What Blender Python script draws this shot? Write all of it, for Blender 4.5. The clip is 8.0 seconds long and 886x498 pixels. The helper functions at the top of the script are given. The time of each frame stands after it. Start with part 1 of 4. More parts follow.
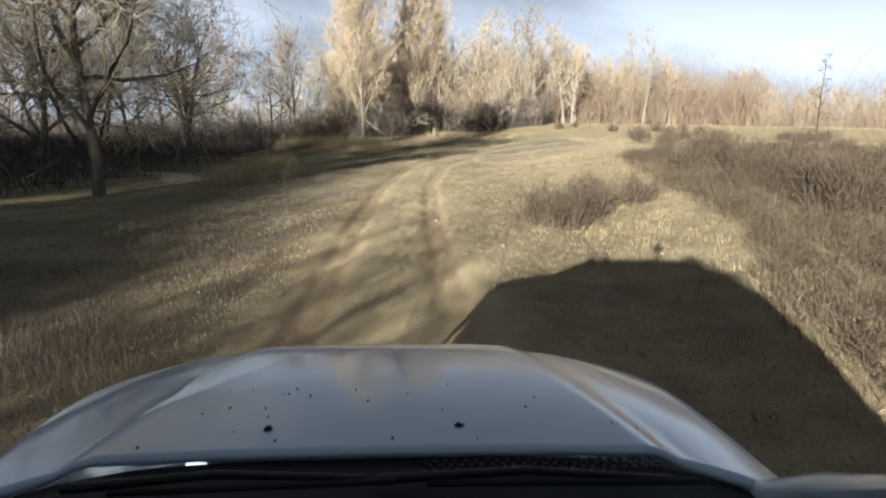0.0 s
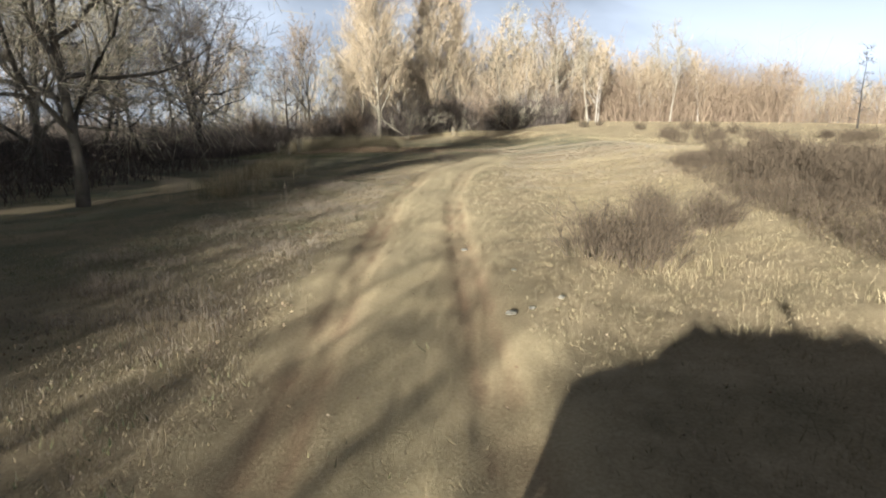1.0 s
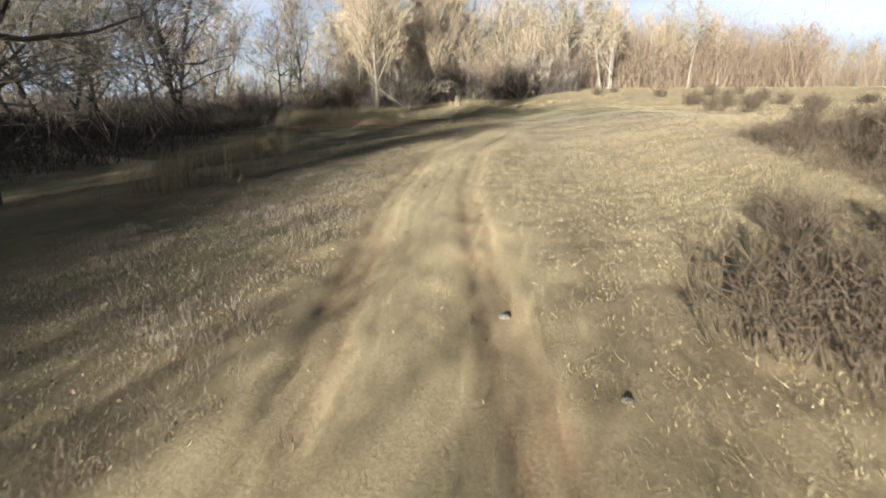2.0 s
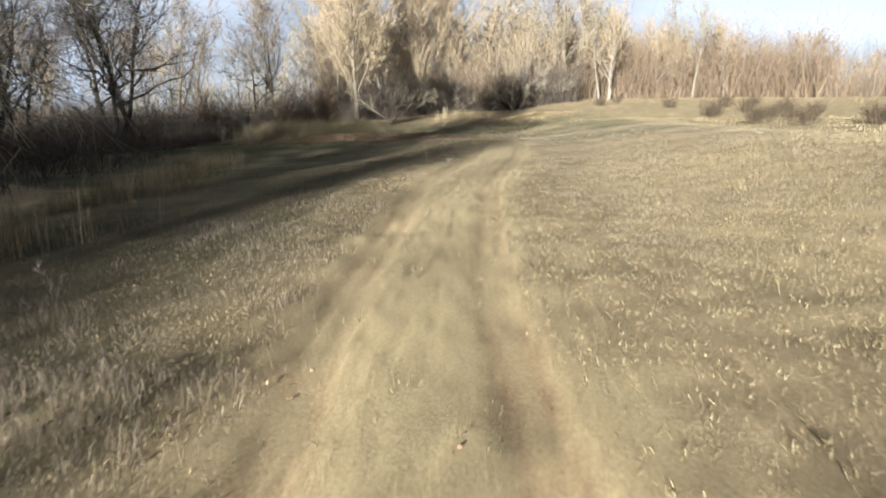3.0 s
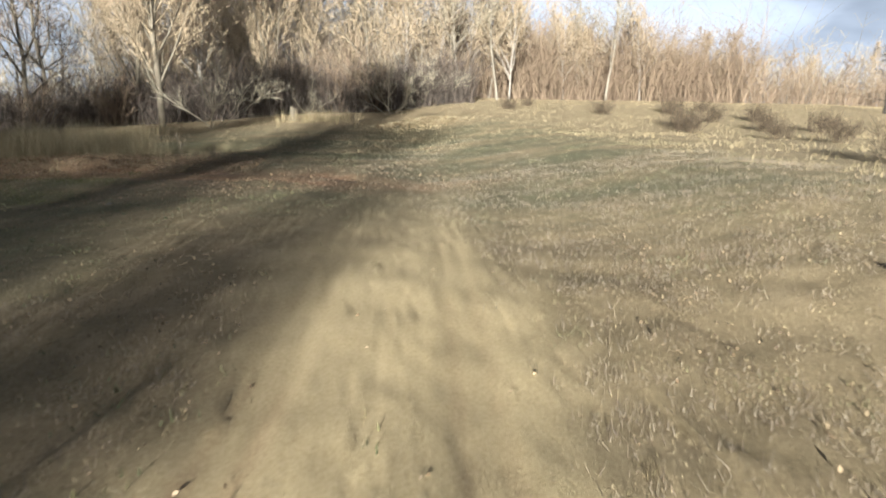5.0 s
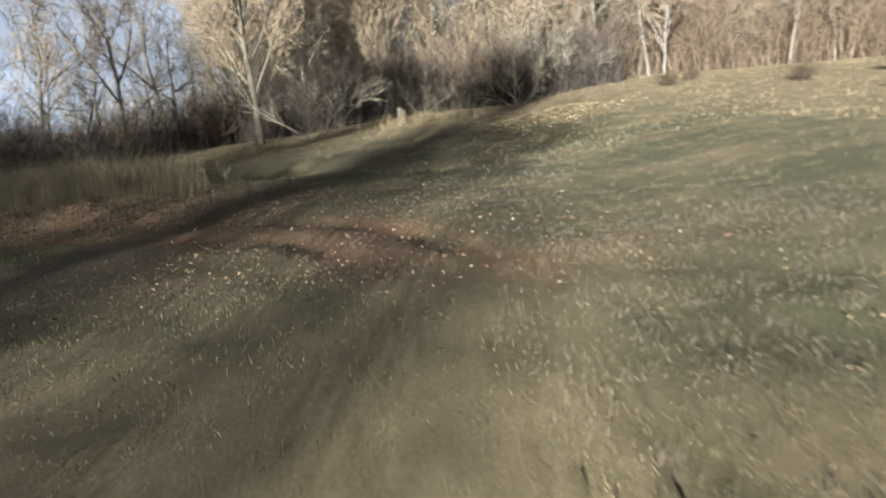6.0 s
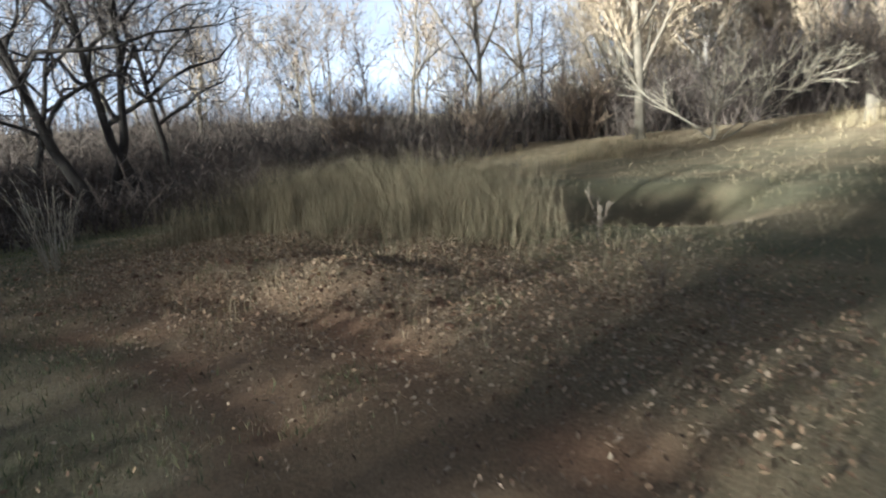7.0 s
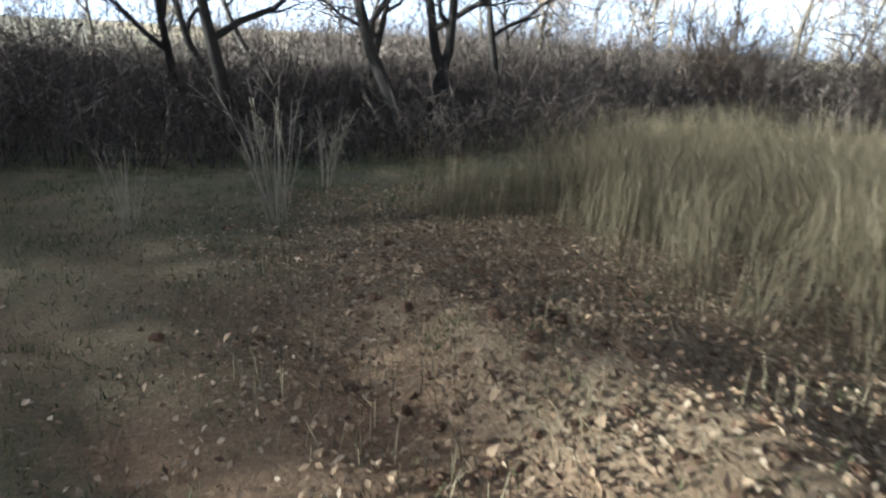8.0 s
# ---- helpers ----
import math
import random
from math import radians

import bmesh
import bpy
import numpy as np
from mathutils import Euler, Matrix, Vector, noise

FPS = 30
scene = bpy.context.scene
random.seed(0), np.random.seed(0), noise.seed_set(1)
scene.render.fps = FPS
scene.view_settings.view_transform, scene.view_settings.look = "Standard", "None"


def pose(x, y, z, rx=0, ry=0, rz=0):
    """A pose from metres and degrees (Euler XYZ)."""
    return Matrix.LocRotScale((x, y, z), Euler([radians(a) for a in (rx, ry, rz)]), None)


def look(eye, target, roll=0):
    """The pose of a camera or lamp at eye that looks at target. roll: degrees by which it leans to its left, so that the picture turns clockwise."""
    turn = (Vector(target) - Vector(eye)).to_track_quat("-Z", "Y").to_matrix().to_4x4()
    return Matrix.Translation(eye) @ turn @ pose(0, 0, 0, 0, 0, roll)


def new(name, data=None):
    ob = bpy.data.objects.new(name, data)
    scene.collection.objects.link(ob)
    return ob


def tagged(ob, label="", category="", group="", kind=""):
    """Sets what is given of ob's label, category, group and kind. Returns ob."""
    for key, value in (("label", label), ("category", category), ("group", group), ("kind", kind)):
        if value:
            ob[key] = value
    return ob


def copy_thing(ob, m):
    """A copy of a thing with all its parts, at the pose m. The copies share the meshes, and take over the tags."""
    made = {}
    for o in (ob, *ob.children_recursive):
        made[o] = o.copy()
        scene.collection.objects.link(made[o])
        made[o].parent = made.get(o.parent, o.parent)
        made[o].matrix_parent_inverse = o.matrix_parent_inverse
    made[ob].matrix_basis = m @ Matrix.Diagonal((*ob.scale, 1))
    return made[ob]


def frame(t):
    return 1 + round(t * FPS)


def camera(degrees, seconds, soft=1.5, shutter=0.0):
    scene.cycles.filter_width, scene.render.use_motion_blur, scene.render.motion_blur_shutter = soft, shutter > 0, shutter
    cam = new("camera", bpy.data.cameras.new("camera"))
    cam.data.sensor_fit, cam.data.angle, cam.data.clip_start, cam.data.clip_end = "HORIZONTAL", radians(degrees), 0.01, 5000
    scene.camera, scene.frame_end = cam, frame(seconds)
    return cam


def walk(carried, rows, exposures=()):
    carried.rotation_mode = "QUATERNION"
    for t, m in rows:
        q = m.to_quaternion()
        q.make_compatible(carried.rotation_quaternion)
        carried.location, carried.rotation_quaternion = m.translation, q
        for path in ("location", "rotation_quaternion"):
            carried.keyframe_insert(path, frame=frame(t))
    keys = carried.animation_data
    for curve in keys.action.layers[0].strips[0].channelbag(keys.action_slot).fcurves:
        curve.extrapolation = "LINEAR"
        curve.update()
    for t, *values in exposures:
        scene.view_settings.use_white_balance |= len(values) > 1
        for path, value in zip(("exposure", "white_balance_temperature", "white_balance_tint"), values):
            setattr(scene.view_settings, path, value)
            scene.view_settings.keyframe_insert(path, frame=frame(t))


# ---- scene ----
cam = camera(67.0, 8.0, 2.0, 0.13)
PATH = [
    (0, (0.592, 3.373, 1.498), (0.511, 5.341, 1.155), 0.8),
    (0.5, (0.447, 4.458, 1.548), (0.354, 6.428, 1.212), 1.2),
    (1, (0.27, 6.191, 1.633), (0.137, 8.156, 1.283), 0.5),
    (1.5, (-0.001, 8.195, 1.699), (-0.137, 10.145, 1.276), 1.4),
    (1.7, (-0.071, 9.211, 1.683), (-0.217, 11.157, 1.242), -0.1),
    (2.8, (-0.769, 16.163, 1.602), (-0.888, 18.117, 1.195), -0.1),
    (3, (-0.844, 17.556, 1.618), (-0.941, 19.513, 1.215), -0.3),
    (3.5, (-1.092, 21.278, 1.686), (-1.179, 23.24, 1.306), 0.6),
    (4, (-1.546, 25.728, 1.86), (-1.571, 27.691, 1.479), 3.8),
    (4.5, (-1.324, 30.645, 2.014), (-1.135, 32.594, 1.61), 0.1),
    (4.7, (-1.05, 32.666, 2.027), (-0.736, 34.601, 1.628), 2.1),
    (5.8, (0.982, 41.098, 1.984), (1.010, 43.047, 1.539), -6.6),
    (6, (0.839, 42.964, 2.003), (0.684, 44.913, 1.579), -4.4),
    (6.5, (-0.466, 47.607, 2.078), (-1.063, 49.475, 1.685), -2.3),
    (7, (-2.973, 51.774, 2.040), (-4.069, 53.399, 1.641), -2.8),
    (7.2, (-3.790, 52.690, 1.979), (-5.029, 54.208, 1.574), -2.0),
    (7.5, (-4.954, 53.777, 1.965), (-6.331, 55.141, 1.471), -0.2),
    (7.8, (-6.114, 54.669, 1.950), (-7.660, 55.786, 1.350), 0.8),
    (8, (-6.925, 55.119, 1.900), (-8.584, 56.062, 1.303), 3.3),
]
walk(cam, [(t, look(eye, target, roll)) for t, eye, target, roll in PATH],
     exposures=[(0.0, 1.9, 5250.0, 9.0), (5.2, 1.9, 5250.0, 9.0), (6.0, 1.62, 5100.0, 8.5), (6.5, 1.95, 5000.0, 8.0), (7.0, 2.4, 4900.0, 7.0), (8.0, 3.05, 4750.0, 5.5)])

# ---- sky, sun, exposure ----
SUN_WAY = Vector((818.0, 3000.0, -475.0)).normalized()
world = bpy.data.worlds.new("sky")
scene.world = world
world.use_nodes = True
wt = world.node_tree
wt.nodes.clear()


def wnode(kind, **values):
    n = wt.nodes.new(kind)
    for k, v in values.items():
        n.inputs[k].default_value = v
    return n


sky = wt.nodes.new("ShaderNodeTexSky")
sky.sky_type, sky.sun_disc = "NISHITA", False
sky.sun_elevation, sky.sun_rotation = radians(12.0), radians(195.0)
sky.air_density, sky.dust_density = 1.0, 1.5
coord = wt.nodes.new("ShaderNodeTexCoord")
stretch = wt.nodes.new("ShaderNodeMapping")
stretch.inputs["Scale"].default_value = (1.0, 1.0, 2.6)
stretch.inputs["Location"].default_value = (0.35, 0.1, 0.0)
puffs = wnode("ShaderNodeTexNoise", Scale=2.1, Detail=7.0, Roughness=0.55, Distortion=0.4)
ramp = wt.nodes.new("ShaderNodeValToRGB")
ramp.color_ramp.elements[0].position, ramp.color_ramp.elements[1].position = 0.18, 0.42
tone = wnode("ShaderNodeTexNoise", Scale=1.7, Detail=5.0, Roughness=0.6)
tone_ramp = wt.nodes.new("ShaderNodeValToRGB")
tone_ramp.color_ramp.elements[0].position, tone_ramp.color_ramp.elements[0].color = 0.38, (3.9, 4.05, 4.2, 1)
tone_ramp.color_ramp.elements[1].position, tone_ramp.color_ramp.elements[1].color = 0.62, (9.3, 9.2, 8.9, 1)
cover = wt.nodes.new("ShaderNodeMix")
cover.data_type = "RGBA"
back = wnode("ShaderNodeBackground", Strength=0.0150)
wout = wt.nodes.new("ShaderNodeOutputWorld")
lk = wt.links.new
lk(coord.outputs["Generated"], stretch.inputs["Vector"])
lk(stretch.outputs[0], puffs.inputs["Vector"])
lk(stretch.outputs[0], tone.inputs["Vector"])
lk(puffs.outputs["Fac"], ramp.inputs[0])
lk(tone.outputs["Fac"], tone_ramp.inputs[0])
lk(ramp.outputs[0], cover.inputs["Factor"])
lk(sky.outputs[0], cover.inputs["A"])
lk(tone_ramp.outputs[0], cover.inputs["B"])
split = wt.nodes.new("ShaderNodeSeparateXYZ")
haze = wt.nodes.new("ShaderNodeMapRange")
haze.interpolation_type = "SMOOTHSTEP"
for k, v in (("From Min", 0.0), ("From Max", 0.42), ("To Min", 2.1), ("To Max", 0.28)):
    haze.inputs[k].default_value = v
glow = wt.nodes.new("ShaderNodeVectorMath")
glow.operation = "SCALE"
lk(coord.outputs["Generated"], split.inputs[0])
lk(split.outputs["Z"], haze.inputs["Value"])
bank = wt.nodes.new("ShaderNodeVectorMath")
bank.operation = "SUBTRACT"
bank.inputs[1].default_value = (0.41, 0.90, 0.155)
squash = wt.nodes.new("ShaderNodeVectorMath")
squash.operation = "MULTIPLY"
squash.inputs[1].default_value = (1.0, 1.0, 3.4)
far_off = wt.nodes.new("ShaderNodeVectorMath")
far_off.operation = "LENGTH"
ragged = wt.nodes.new("ShaderNodeMath")
ragged.operation = "MULTIPLY_ADD"
ragged.inputs[1].default_value = 0.6
white = wt.nodes.new("ShaderNodeMapRange")
white.interpolation_type = "SMOOTHSTEP"
for k, v in (("From Min", 0.40), ("From Max", 0.62), ("To Min", 0.85), ("To Max", 0.0)):
    white.inputs[k].default_value = v
lit_bank = wt.nodes.new("ShaderNodeMix")
lit_bank.data_type = "RGBA"
lit_bank.inputs["B"].default_value = (12.0, 11.9, 11.6, 1)
lk(coord.outputs["Generated"], bank.inputs[0])
lk(bank.outputs[0], squash.inputs[0])
lk(squash.outputs[0], far_off.inputs[0])
lk(puffs.outputs["Fac"], ragged.inputs[0])
lk(far_off.outputs["Value"], ragged.inputs[2])
lk(ragged.outputs[0], white.inputs["Value"])
lk(white.outputs["Result"], lit_bank.inputs["Factor"])
lk(cover.outputs["Result"], lit_bank.inputs["A"])
lk(lit_bank.outputs["Result"], glow.inputs[0])
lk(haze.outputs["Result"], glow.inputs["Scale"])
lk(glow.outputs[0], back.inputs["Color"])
lk(back.outputs[0], wout.inputs["Surface"])

sun = new("sun", bpy.data.lights.new("sun", "SUN"))
sun.data.energy, sun.data.angle, sun.data.color = 5.2, radians(0.53), (1.0, 0.87, 0.63)
sun.matrix_world = look(-SUN_WAY * 200.0, (0, 0, 0))


# ---- materials ----
def material(name, colours, scale=6.0, rough=0.9, bump=0.3, fine=60.0, island=0.0, metal=0.0, spread=(0.3, 0.7)):
    """Colours along two noises; island: share of change from piece to piece."""
    m = bpy.data.materials.new(name)
    m.use_nodes = True
    nt = m.node_tree
    bsdf = nt.nodes["Principled BSDF"]
    bsdf.inputs["Roughness"].default_value = rough
    bsdf.inputs["Metallic"].default_value = metal
    co = nt.nodes.new("ShaderNodeTexCoord")
    big = nt.nodes.new("ShaderNodeTexNoise")
    big.inputs["Scale"].default_value, big.inputs["Detail"].default_value = scale, 5.0
    small = nt.nodes.new("ShaderNodeTexNoise")
    small.inputs["Scale"].default_value, small.inputs["Detail"].default_value = fine, 4.0
    nt.links.new(co.outputs["Object"], big.inputs["Vector"])
    nt.links.new(co.outputs["Object"], small.inputs["Vector"])
    add = nt.nodes.new("ShaderNodeMix")
    add.inputs["Factor"].default_value = 0.4
    nt.links.new(big.outputs["Fac"], add.inputs["A"])
    nt.links.new(small.outputs["Fac"], add.inputs["B"])
    value = add.outputs["Result"]
    if island:
        geo = nt.nodes.new("ShaderNodeNewGeometry")
        more = nt.nodes.new("ShaderNodeMix")
        more.inputs["Factor"].default_value = island
        nt.links.new(value, more.inputs["A"])
        nt.links.new(geo.outputs["Random Per Island"], more.inputs["B"])
        value = more.outputs["Result"]
    rp = nt.nodes.new("ShaderNodeValToRGB")
    el = rp.color_ramp.elements
    el[0].position, el[1].position = spread
    for n, c in enumerate(colours):
        if n == 0 or n == len(colours) - 1:
            e = el[0 if n == 0 else len(el) - 1]
        else:
            e = el.new(spread[0] + (spread[1] - spread[0]) * n / (len(colours) - 1))
        e.color = (*c, 1)
    nt.links.new(value, rp.inputs[0])
    nt.links.new(rp.outputs[0], bsdf.inputs["Base Color"])
    if bump:
        b = nt.nodes.new("ShaderNodeBump")
        b.inputs["Strength"].default_value, b.inputs["Distance"].default_value = bump, 0.02
        nt.links.new(small.outputs["Fac"], b.inputs["Height"])
        nt.links.new(b.outputs[0], bsdf.inputs["Normal"])
    return m


M = {
    "bark_grey": material("bark_grey", [(0.070, 0.058, 0.043), (0.138, 0.116, 0.087), (0.205, 0.175, 0.133)], 3, 0.95, 0.8, 40),
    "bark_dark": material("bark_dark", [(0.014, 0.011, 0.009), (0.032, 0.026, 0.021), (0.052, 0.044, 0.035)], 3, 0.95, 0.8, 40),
    "bark_mid": material("bark_mid", [(0.045, 0.038, 0.030), (0.095, 0.080, 0.062), (0.150, 0.128, 0.100)], 3, 0.95, 0.8, 40),
    "bark_pale": material("bark_pale", [(0.143, 0.119, 0.091), (0.230, 0.201, 0.161), (0.286, 0.258, 0.222)], 3, 0.9, 0.5, 30),
    "bark_birch": material("bark_birch", [(0.090, 0.068, 0.053), (0.281, 0.247, 0.216), (0.371, 0.344, 0.316)], 5, 0.85, 0.3, 25),
    "twig_pale": material("twig_pale", [(0.246, 0.209, 0.151), (0.361, 0.318, 0.246)], 1.5, 0.9, 0, 20, 0.5),
    "twig_grey": material("twig_grey", [(0.150, 0.128, 0.092), (0.310, 0.264, 0.190)], 1.5, 0.9, 0, 20, 0.5),
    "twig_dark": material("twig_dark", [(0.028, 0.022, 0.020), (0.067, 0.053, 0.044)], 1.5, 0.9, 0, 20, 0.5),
    "twig_tan": material("twig_tan", [(0.215, 0.165, 0.108), (0.360, 0.282, 0.192)], 1.5, 0.9, 0, 20, 0.5),
    "twig_brown": material("twig_brown", [(0.105, 0.080, 0.062), (0.215, 0.168, 0.128)], 1.5, 0.9, 0, 20, 0.5),
    "twig_red": material("twig_red", [(0.133, 0.093, 0.065), (0.242, 0.180, 0.122)], 1.0, 0.9, 0, 20, 0.5),
    "brush": material("brush", [(0.032, 0.026, 0.023), (0.082, 0.064, 0.053), (0.148, 0.116, 0.094)], 0.5, 0.95, 0, 8, 0.4),
    "heath": material("heath", [(0.042, 0.030, 0.019), (0.100, 0.072, 0.046)], 0.8, 0.95, 0, 8, 0.4),
    "straw": material("straw", [(0.135, 0.112, 0.050), (0.225, 0.172, 0.092), (0.320, 0.252, 0.145), (0.385, 0.315, 0.195)], 0.35, 0.85, 0, 3, 0.5),
    "green": material("green", [(0.042, 0.059, 0.019), (0.091, 0.105, 0.038), (0.182, 0.161, 0.077)], 0.5, 0.85, 0, 3, 0.5),
    "weed": material("weed", [(0.098, 0.073, 0.055), (0.184, 0.146, 0.109), (0.257, 0.214, 0.167)], 0.6, 0.9, 0, 4, 0.5),
    "reed": material("reed", [(0.125, 0.100, 0.055), (0.205, 0.168, 0.098), (0.290, 0.238, 0.148)], 0.5, 0.85, 0, 4, 0.5),
    "leaf": material("leaf", [(0.10, 0.058, 0.032), (0.24, 0.148, 0.082), (0.36, 0.248, 0.148), (0.46, 0.355, 0.245)], 1.2, 0.75, 0, 9, 0.8, spread=(0.15, 0.85)),
    "leaf_dull": material("leaf_dull", [(0.065, 0.042, 0.024), (0.160, 0.108, 0.062), (0.300, 0.225, 0.138)], 1.2, 0.8, 0, 9, 0.8, spread=(0.15, 0.85)),
    "leaf_pale": material("leaf_pale", [(0.30, 0.22, 0.12), (0.48, 0.38, 0.23), (0.62, 0.53, 0.36)], 1.2, 0.75, 0, 9, 0.8, spread=(0.15, 0.85)),
    "stone": material("stone", [(0.120, 0.104, 0.082), (0.190, 0.170, 0.138), (0.250, 0.226, 0.186)], 4, 0.9, 0.5, 30),
    "wood_cut": material("wood_cut", [(0.34, 0.26, 0.15), (0.58, 0.48, 0.32)], 5, 0.85, 0.4, 40),
    "clod": material("clod", [(0.10, 0.055, 0.03), (0.20, 0.115, 0.065)], 5, 0.95, 0.6, 40),
}


# ---- ground ----
def smooth(a, b, v):
    v = np.clip((v - a) / (b - a), 0, 1)
    return v * v * (3 - 2 * v)


def waves(x, y, size, seed):
    """Soft uneven bumps between about -1 and 1."""
    r = np.random.RandomState(seed)
    out = np.zeros_like(x, dtype=float)
    for n in range(7):
        a, k = r.uniform(0, 6.28), (0.6 + 0.25 * n) * 6.28 / size
        out += np.sin(k * (x * np.cos(a) + y * np.sin(a)) + r.uniform(0, 6.28)) / (1 + 0.4 * n)
    return out / 3.0


def off_line(x, y, line):
    """Distance to a line of points, and the side of it."""
    best, side = np.full(np.shape(x), 1e9), np.zeros(np.shape(x))
    for (ax, ay), (bx, by) in zip(line, line[1:]):
        dx, dy = bx - ax, by - ay
        s = np.clip(((x - ax) * dx + (y - ay) * dy) / (dx * dx + dy * dy), 0, 1)
        d = np.hypot(x - ax - s * dx, y - ay - s * dy)
        c = np.sign(dx * (y - ay) - dy * (x - ax))
        side = np.where(d < best, c, side)
        best = np.minimum(best, d)
    return best, side


TRACK = [(0.6, -40), (0.45, 2), (-0.2, 9), (-1.0, 18), (-1.4, 24), (-1.3, 31), (-0.2, 40), (0.6, 48), (0.6, 58), (-0.5, 66), (-5, 72), (-16, 75), (-40, 72)]
MUD = [(0.5, 49.5), (-1.4, 52.6), (-3.6, 54.1), (-6.5, 55.4), (-9.0, 56.1), (-11.6, 55.5), (-16.0, 54.0), (-30.0, 51)]
LANE = [(-40, 16), (-20, 23.5), (-14, 26.5), (-11, 30), (-15, 38), (-30, 50)]


def height(x, y):
    x, y = np.asarray(x, float), np.asarray(y, float)
    z = -0.25 + 0.12 * smooth(8, 22, y) + 0.32 * smooth(20, 34, y) + 0.12 * smooth(40, 60, y)
    z = z + 0.75 * smooth(1.5, 8, x) + np.maximum(-0.09 * np.logaddexp(0, (-x - 2.5) * 1.5) / 1.5, -1.0) * (1 - 0.45 * smooth(42, 56, y))
    z = z - 0.3 * smooth(-13.5, -26, x) * (1 - smooth(40, 55, y))
    z = z + 1.5 * smooth(60, 105, y) * smooth(-25, 5, x) + 0.5 * smooth(60, 85, y)
    z = z - 0.85 * np.exp(-((((x + 7.8) / 2.8) ** 2 + ((y - 64.2) / 2.1) ** 2) ** 2))
    z = z - 0.6 * smooth(-15, -22, x) * smooth(50, 58, y) * (1 - smooth(76, 86, y))
    far = smooth(40, 120, np.hypot(x, y - 40))
    z = z + waves(x, y, 9.0, 1) * 0.07 + waves(x, y, 2.3, 2) * 0.025 + (waves(x, y, 0.9, 12) * 0.013 + waves(x, y, 0.5, 13) * 0.007) * (1 - smooth(60, 90, y)) * np.clip(smooth(0.6, 2.2, np.minimum(off_line(x, y, TRACK)[0], off_line(x, y, MUD)[0])), 0.12, 1) + far * waves(x, y, 60.0, 3) * 0.4
    d, _ = off_line(x, y, TRACK)
    m, _ = off_line(x, y, MUD)
    near = 1 - smooth(42, 50, y)
    z = z - 0.048 * np.exp(-(((d - 0.72) / 0.24) ** 2)) * near - 0.05 * np.exp(-((d / 1.5) ** 2)) * near
    z = z - (0.07 * np.exp(-(((m - 0.7) / 0.32) ** 2)) + 0.05 * np.exp(-((m / 1.4) ** 2))) * smooth(49.0, 52.5, y)
    z = z + 0.25 * np.exp(-(((x + 10.2) / 5.0) ** 2 + ((y - 60.3) / 3.0) ** 2))
    z = z - 0.012 * (np.exp(-(((d - 0.60) / 0.07) ** 2)) + np.exp(-(((d - 0.86) / 0.07) ** 2))) * near
    # A heap of raked leaves by the wood edge.
    z = z + 0.42 * np.exp(-(((x - 3.6) / 2.0) ** 2 + ((y - 72.4) / 1.3) ** 2))
    # Thrown-up soil beside the muddy bend.
    z = z + 0.22 * np.exp(-(((x + 9.2) / 2.4) ** 2 + ((y - 57.5) / 0.55) ** 2)) * (1 + 0.5 * waves(x, y, 1.1, 5))
    return z


def soil(x, y):
    """Shares of bare track, mud, lane and leaf litter at a place."""
    wob = waves(x, y, 3.0, 7) * 0.35 + waves(x, y, 0.9, 8) * 0.2
    d, _ = off_line(x, y, TRACK)
    m, _ = off_line(x, y, MUD)
    l, _ = off_line(x, y, LANE)
    ruts = np.exp(-(((d - 0.75) / 0.4) ** 2))
    bare = np.clip((1 - smooth(0.7, 1.7, d + wob * 1.4)) * 0.85 + ruts * 0.35, 0, 1) * (1 - smooth(40, 52, y))
    # The last term lays mud colour in the pit for its shade and dark soil.
    mud = np.maximum(np.clip((1 - smooth(0.4, 1.7, m + wob * 1.8)) * 0.45 + 0.6 * np.exp(-(((m - 0.7 + 0.5 * wob) / 0.4) ** 2)) * np.clip(0.45 + 1.1 * waves(x, y, 1.6, 9), 0, 1), 0, 1) * smooth(47.5, 51.5, y), 0.6 * np.exp(-(((x + 7.8) / 2.8) ** 2 + ((y - 64.2) / 2.1) ** 2) * 1.5))
    lane = 1 - smooth(0.5, 1.0, l + wob * 0.5)
    litter = np.exp(-(((x + 9.6) / 4.6) ** 2 + ((y - 57.9 + 0.1 * (x + 9.6)) / 2.0) ** 2)) * 1.8 + 0.9 * np.exp(-(((x + 2.3) / 4.0) ** 2 + ((y - 52.0) / 4.0) ** 2)) * np.clip(0.75 + 0.6 * waves(x, y, 1.7, 23), 0.1, 1)
    litter = litter + 0.9 * smooth(5.0, 6.3, x + 1.4 * wob - 0.08 * (y - 11) + 1.6 * (1 - smooth(9, 14, y))) * smooth(0, 4, y) * (1 - smooth(25, 31, y + 3 * wob)) * (1 - smooth(13, 18, x))
    mud = np.clip(mud * (0.35 + 0.65 * smooth(-13, -8.5, x)) + 0.55 * np.clip(0.6 + 1.3 * wob, 0, 1) * np.exp(-(((d - 0.72) / 0.32) ** 2)) * (1 - 0.65 * smooth(16, 26, y)) * (1 - smooth(32, 42, y)), 0, 1)
    tread = (np.exp(-(((d - 0.60) / 0.06) ** 2)) + np.exp(-(((d - 0.86) / 0.06) ** 2))) * np.clip(0.45 + waves(x, y, 2.4, 27) + 0.5 * waves(x, y, 0.7, 28), 0, 1) * (1 - smooth(36, 44, y))
    mud = np.clip(mud + 0.4 * tread, 0, 1)
    return bare, mud, lane, np.clip(litter, 0, 1)


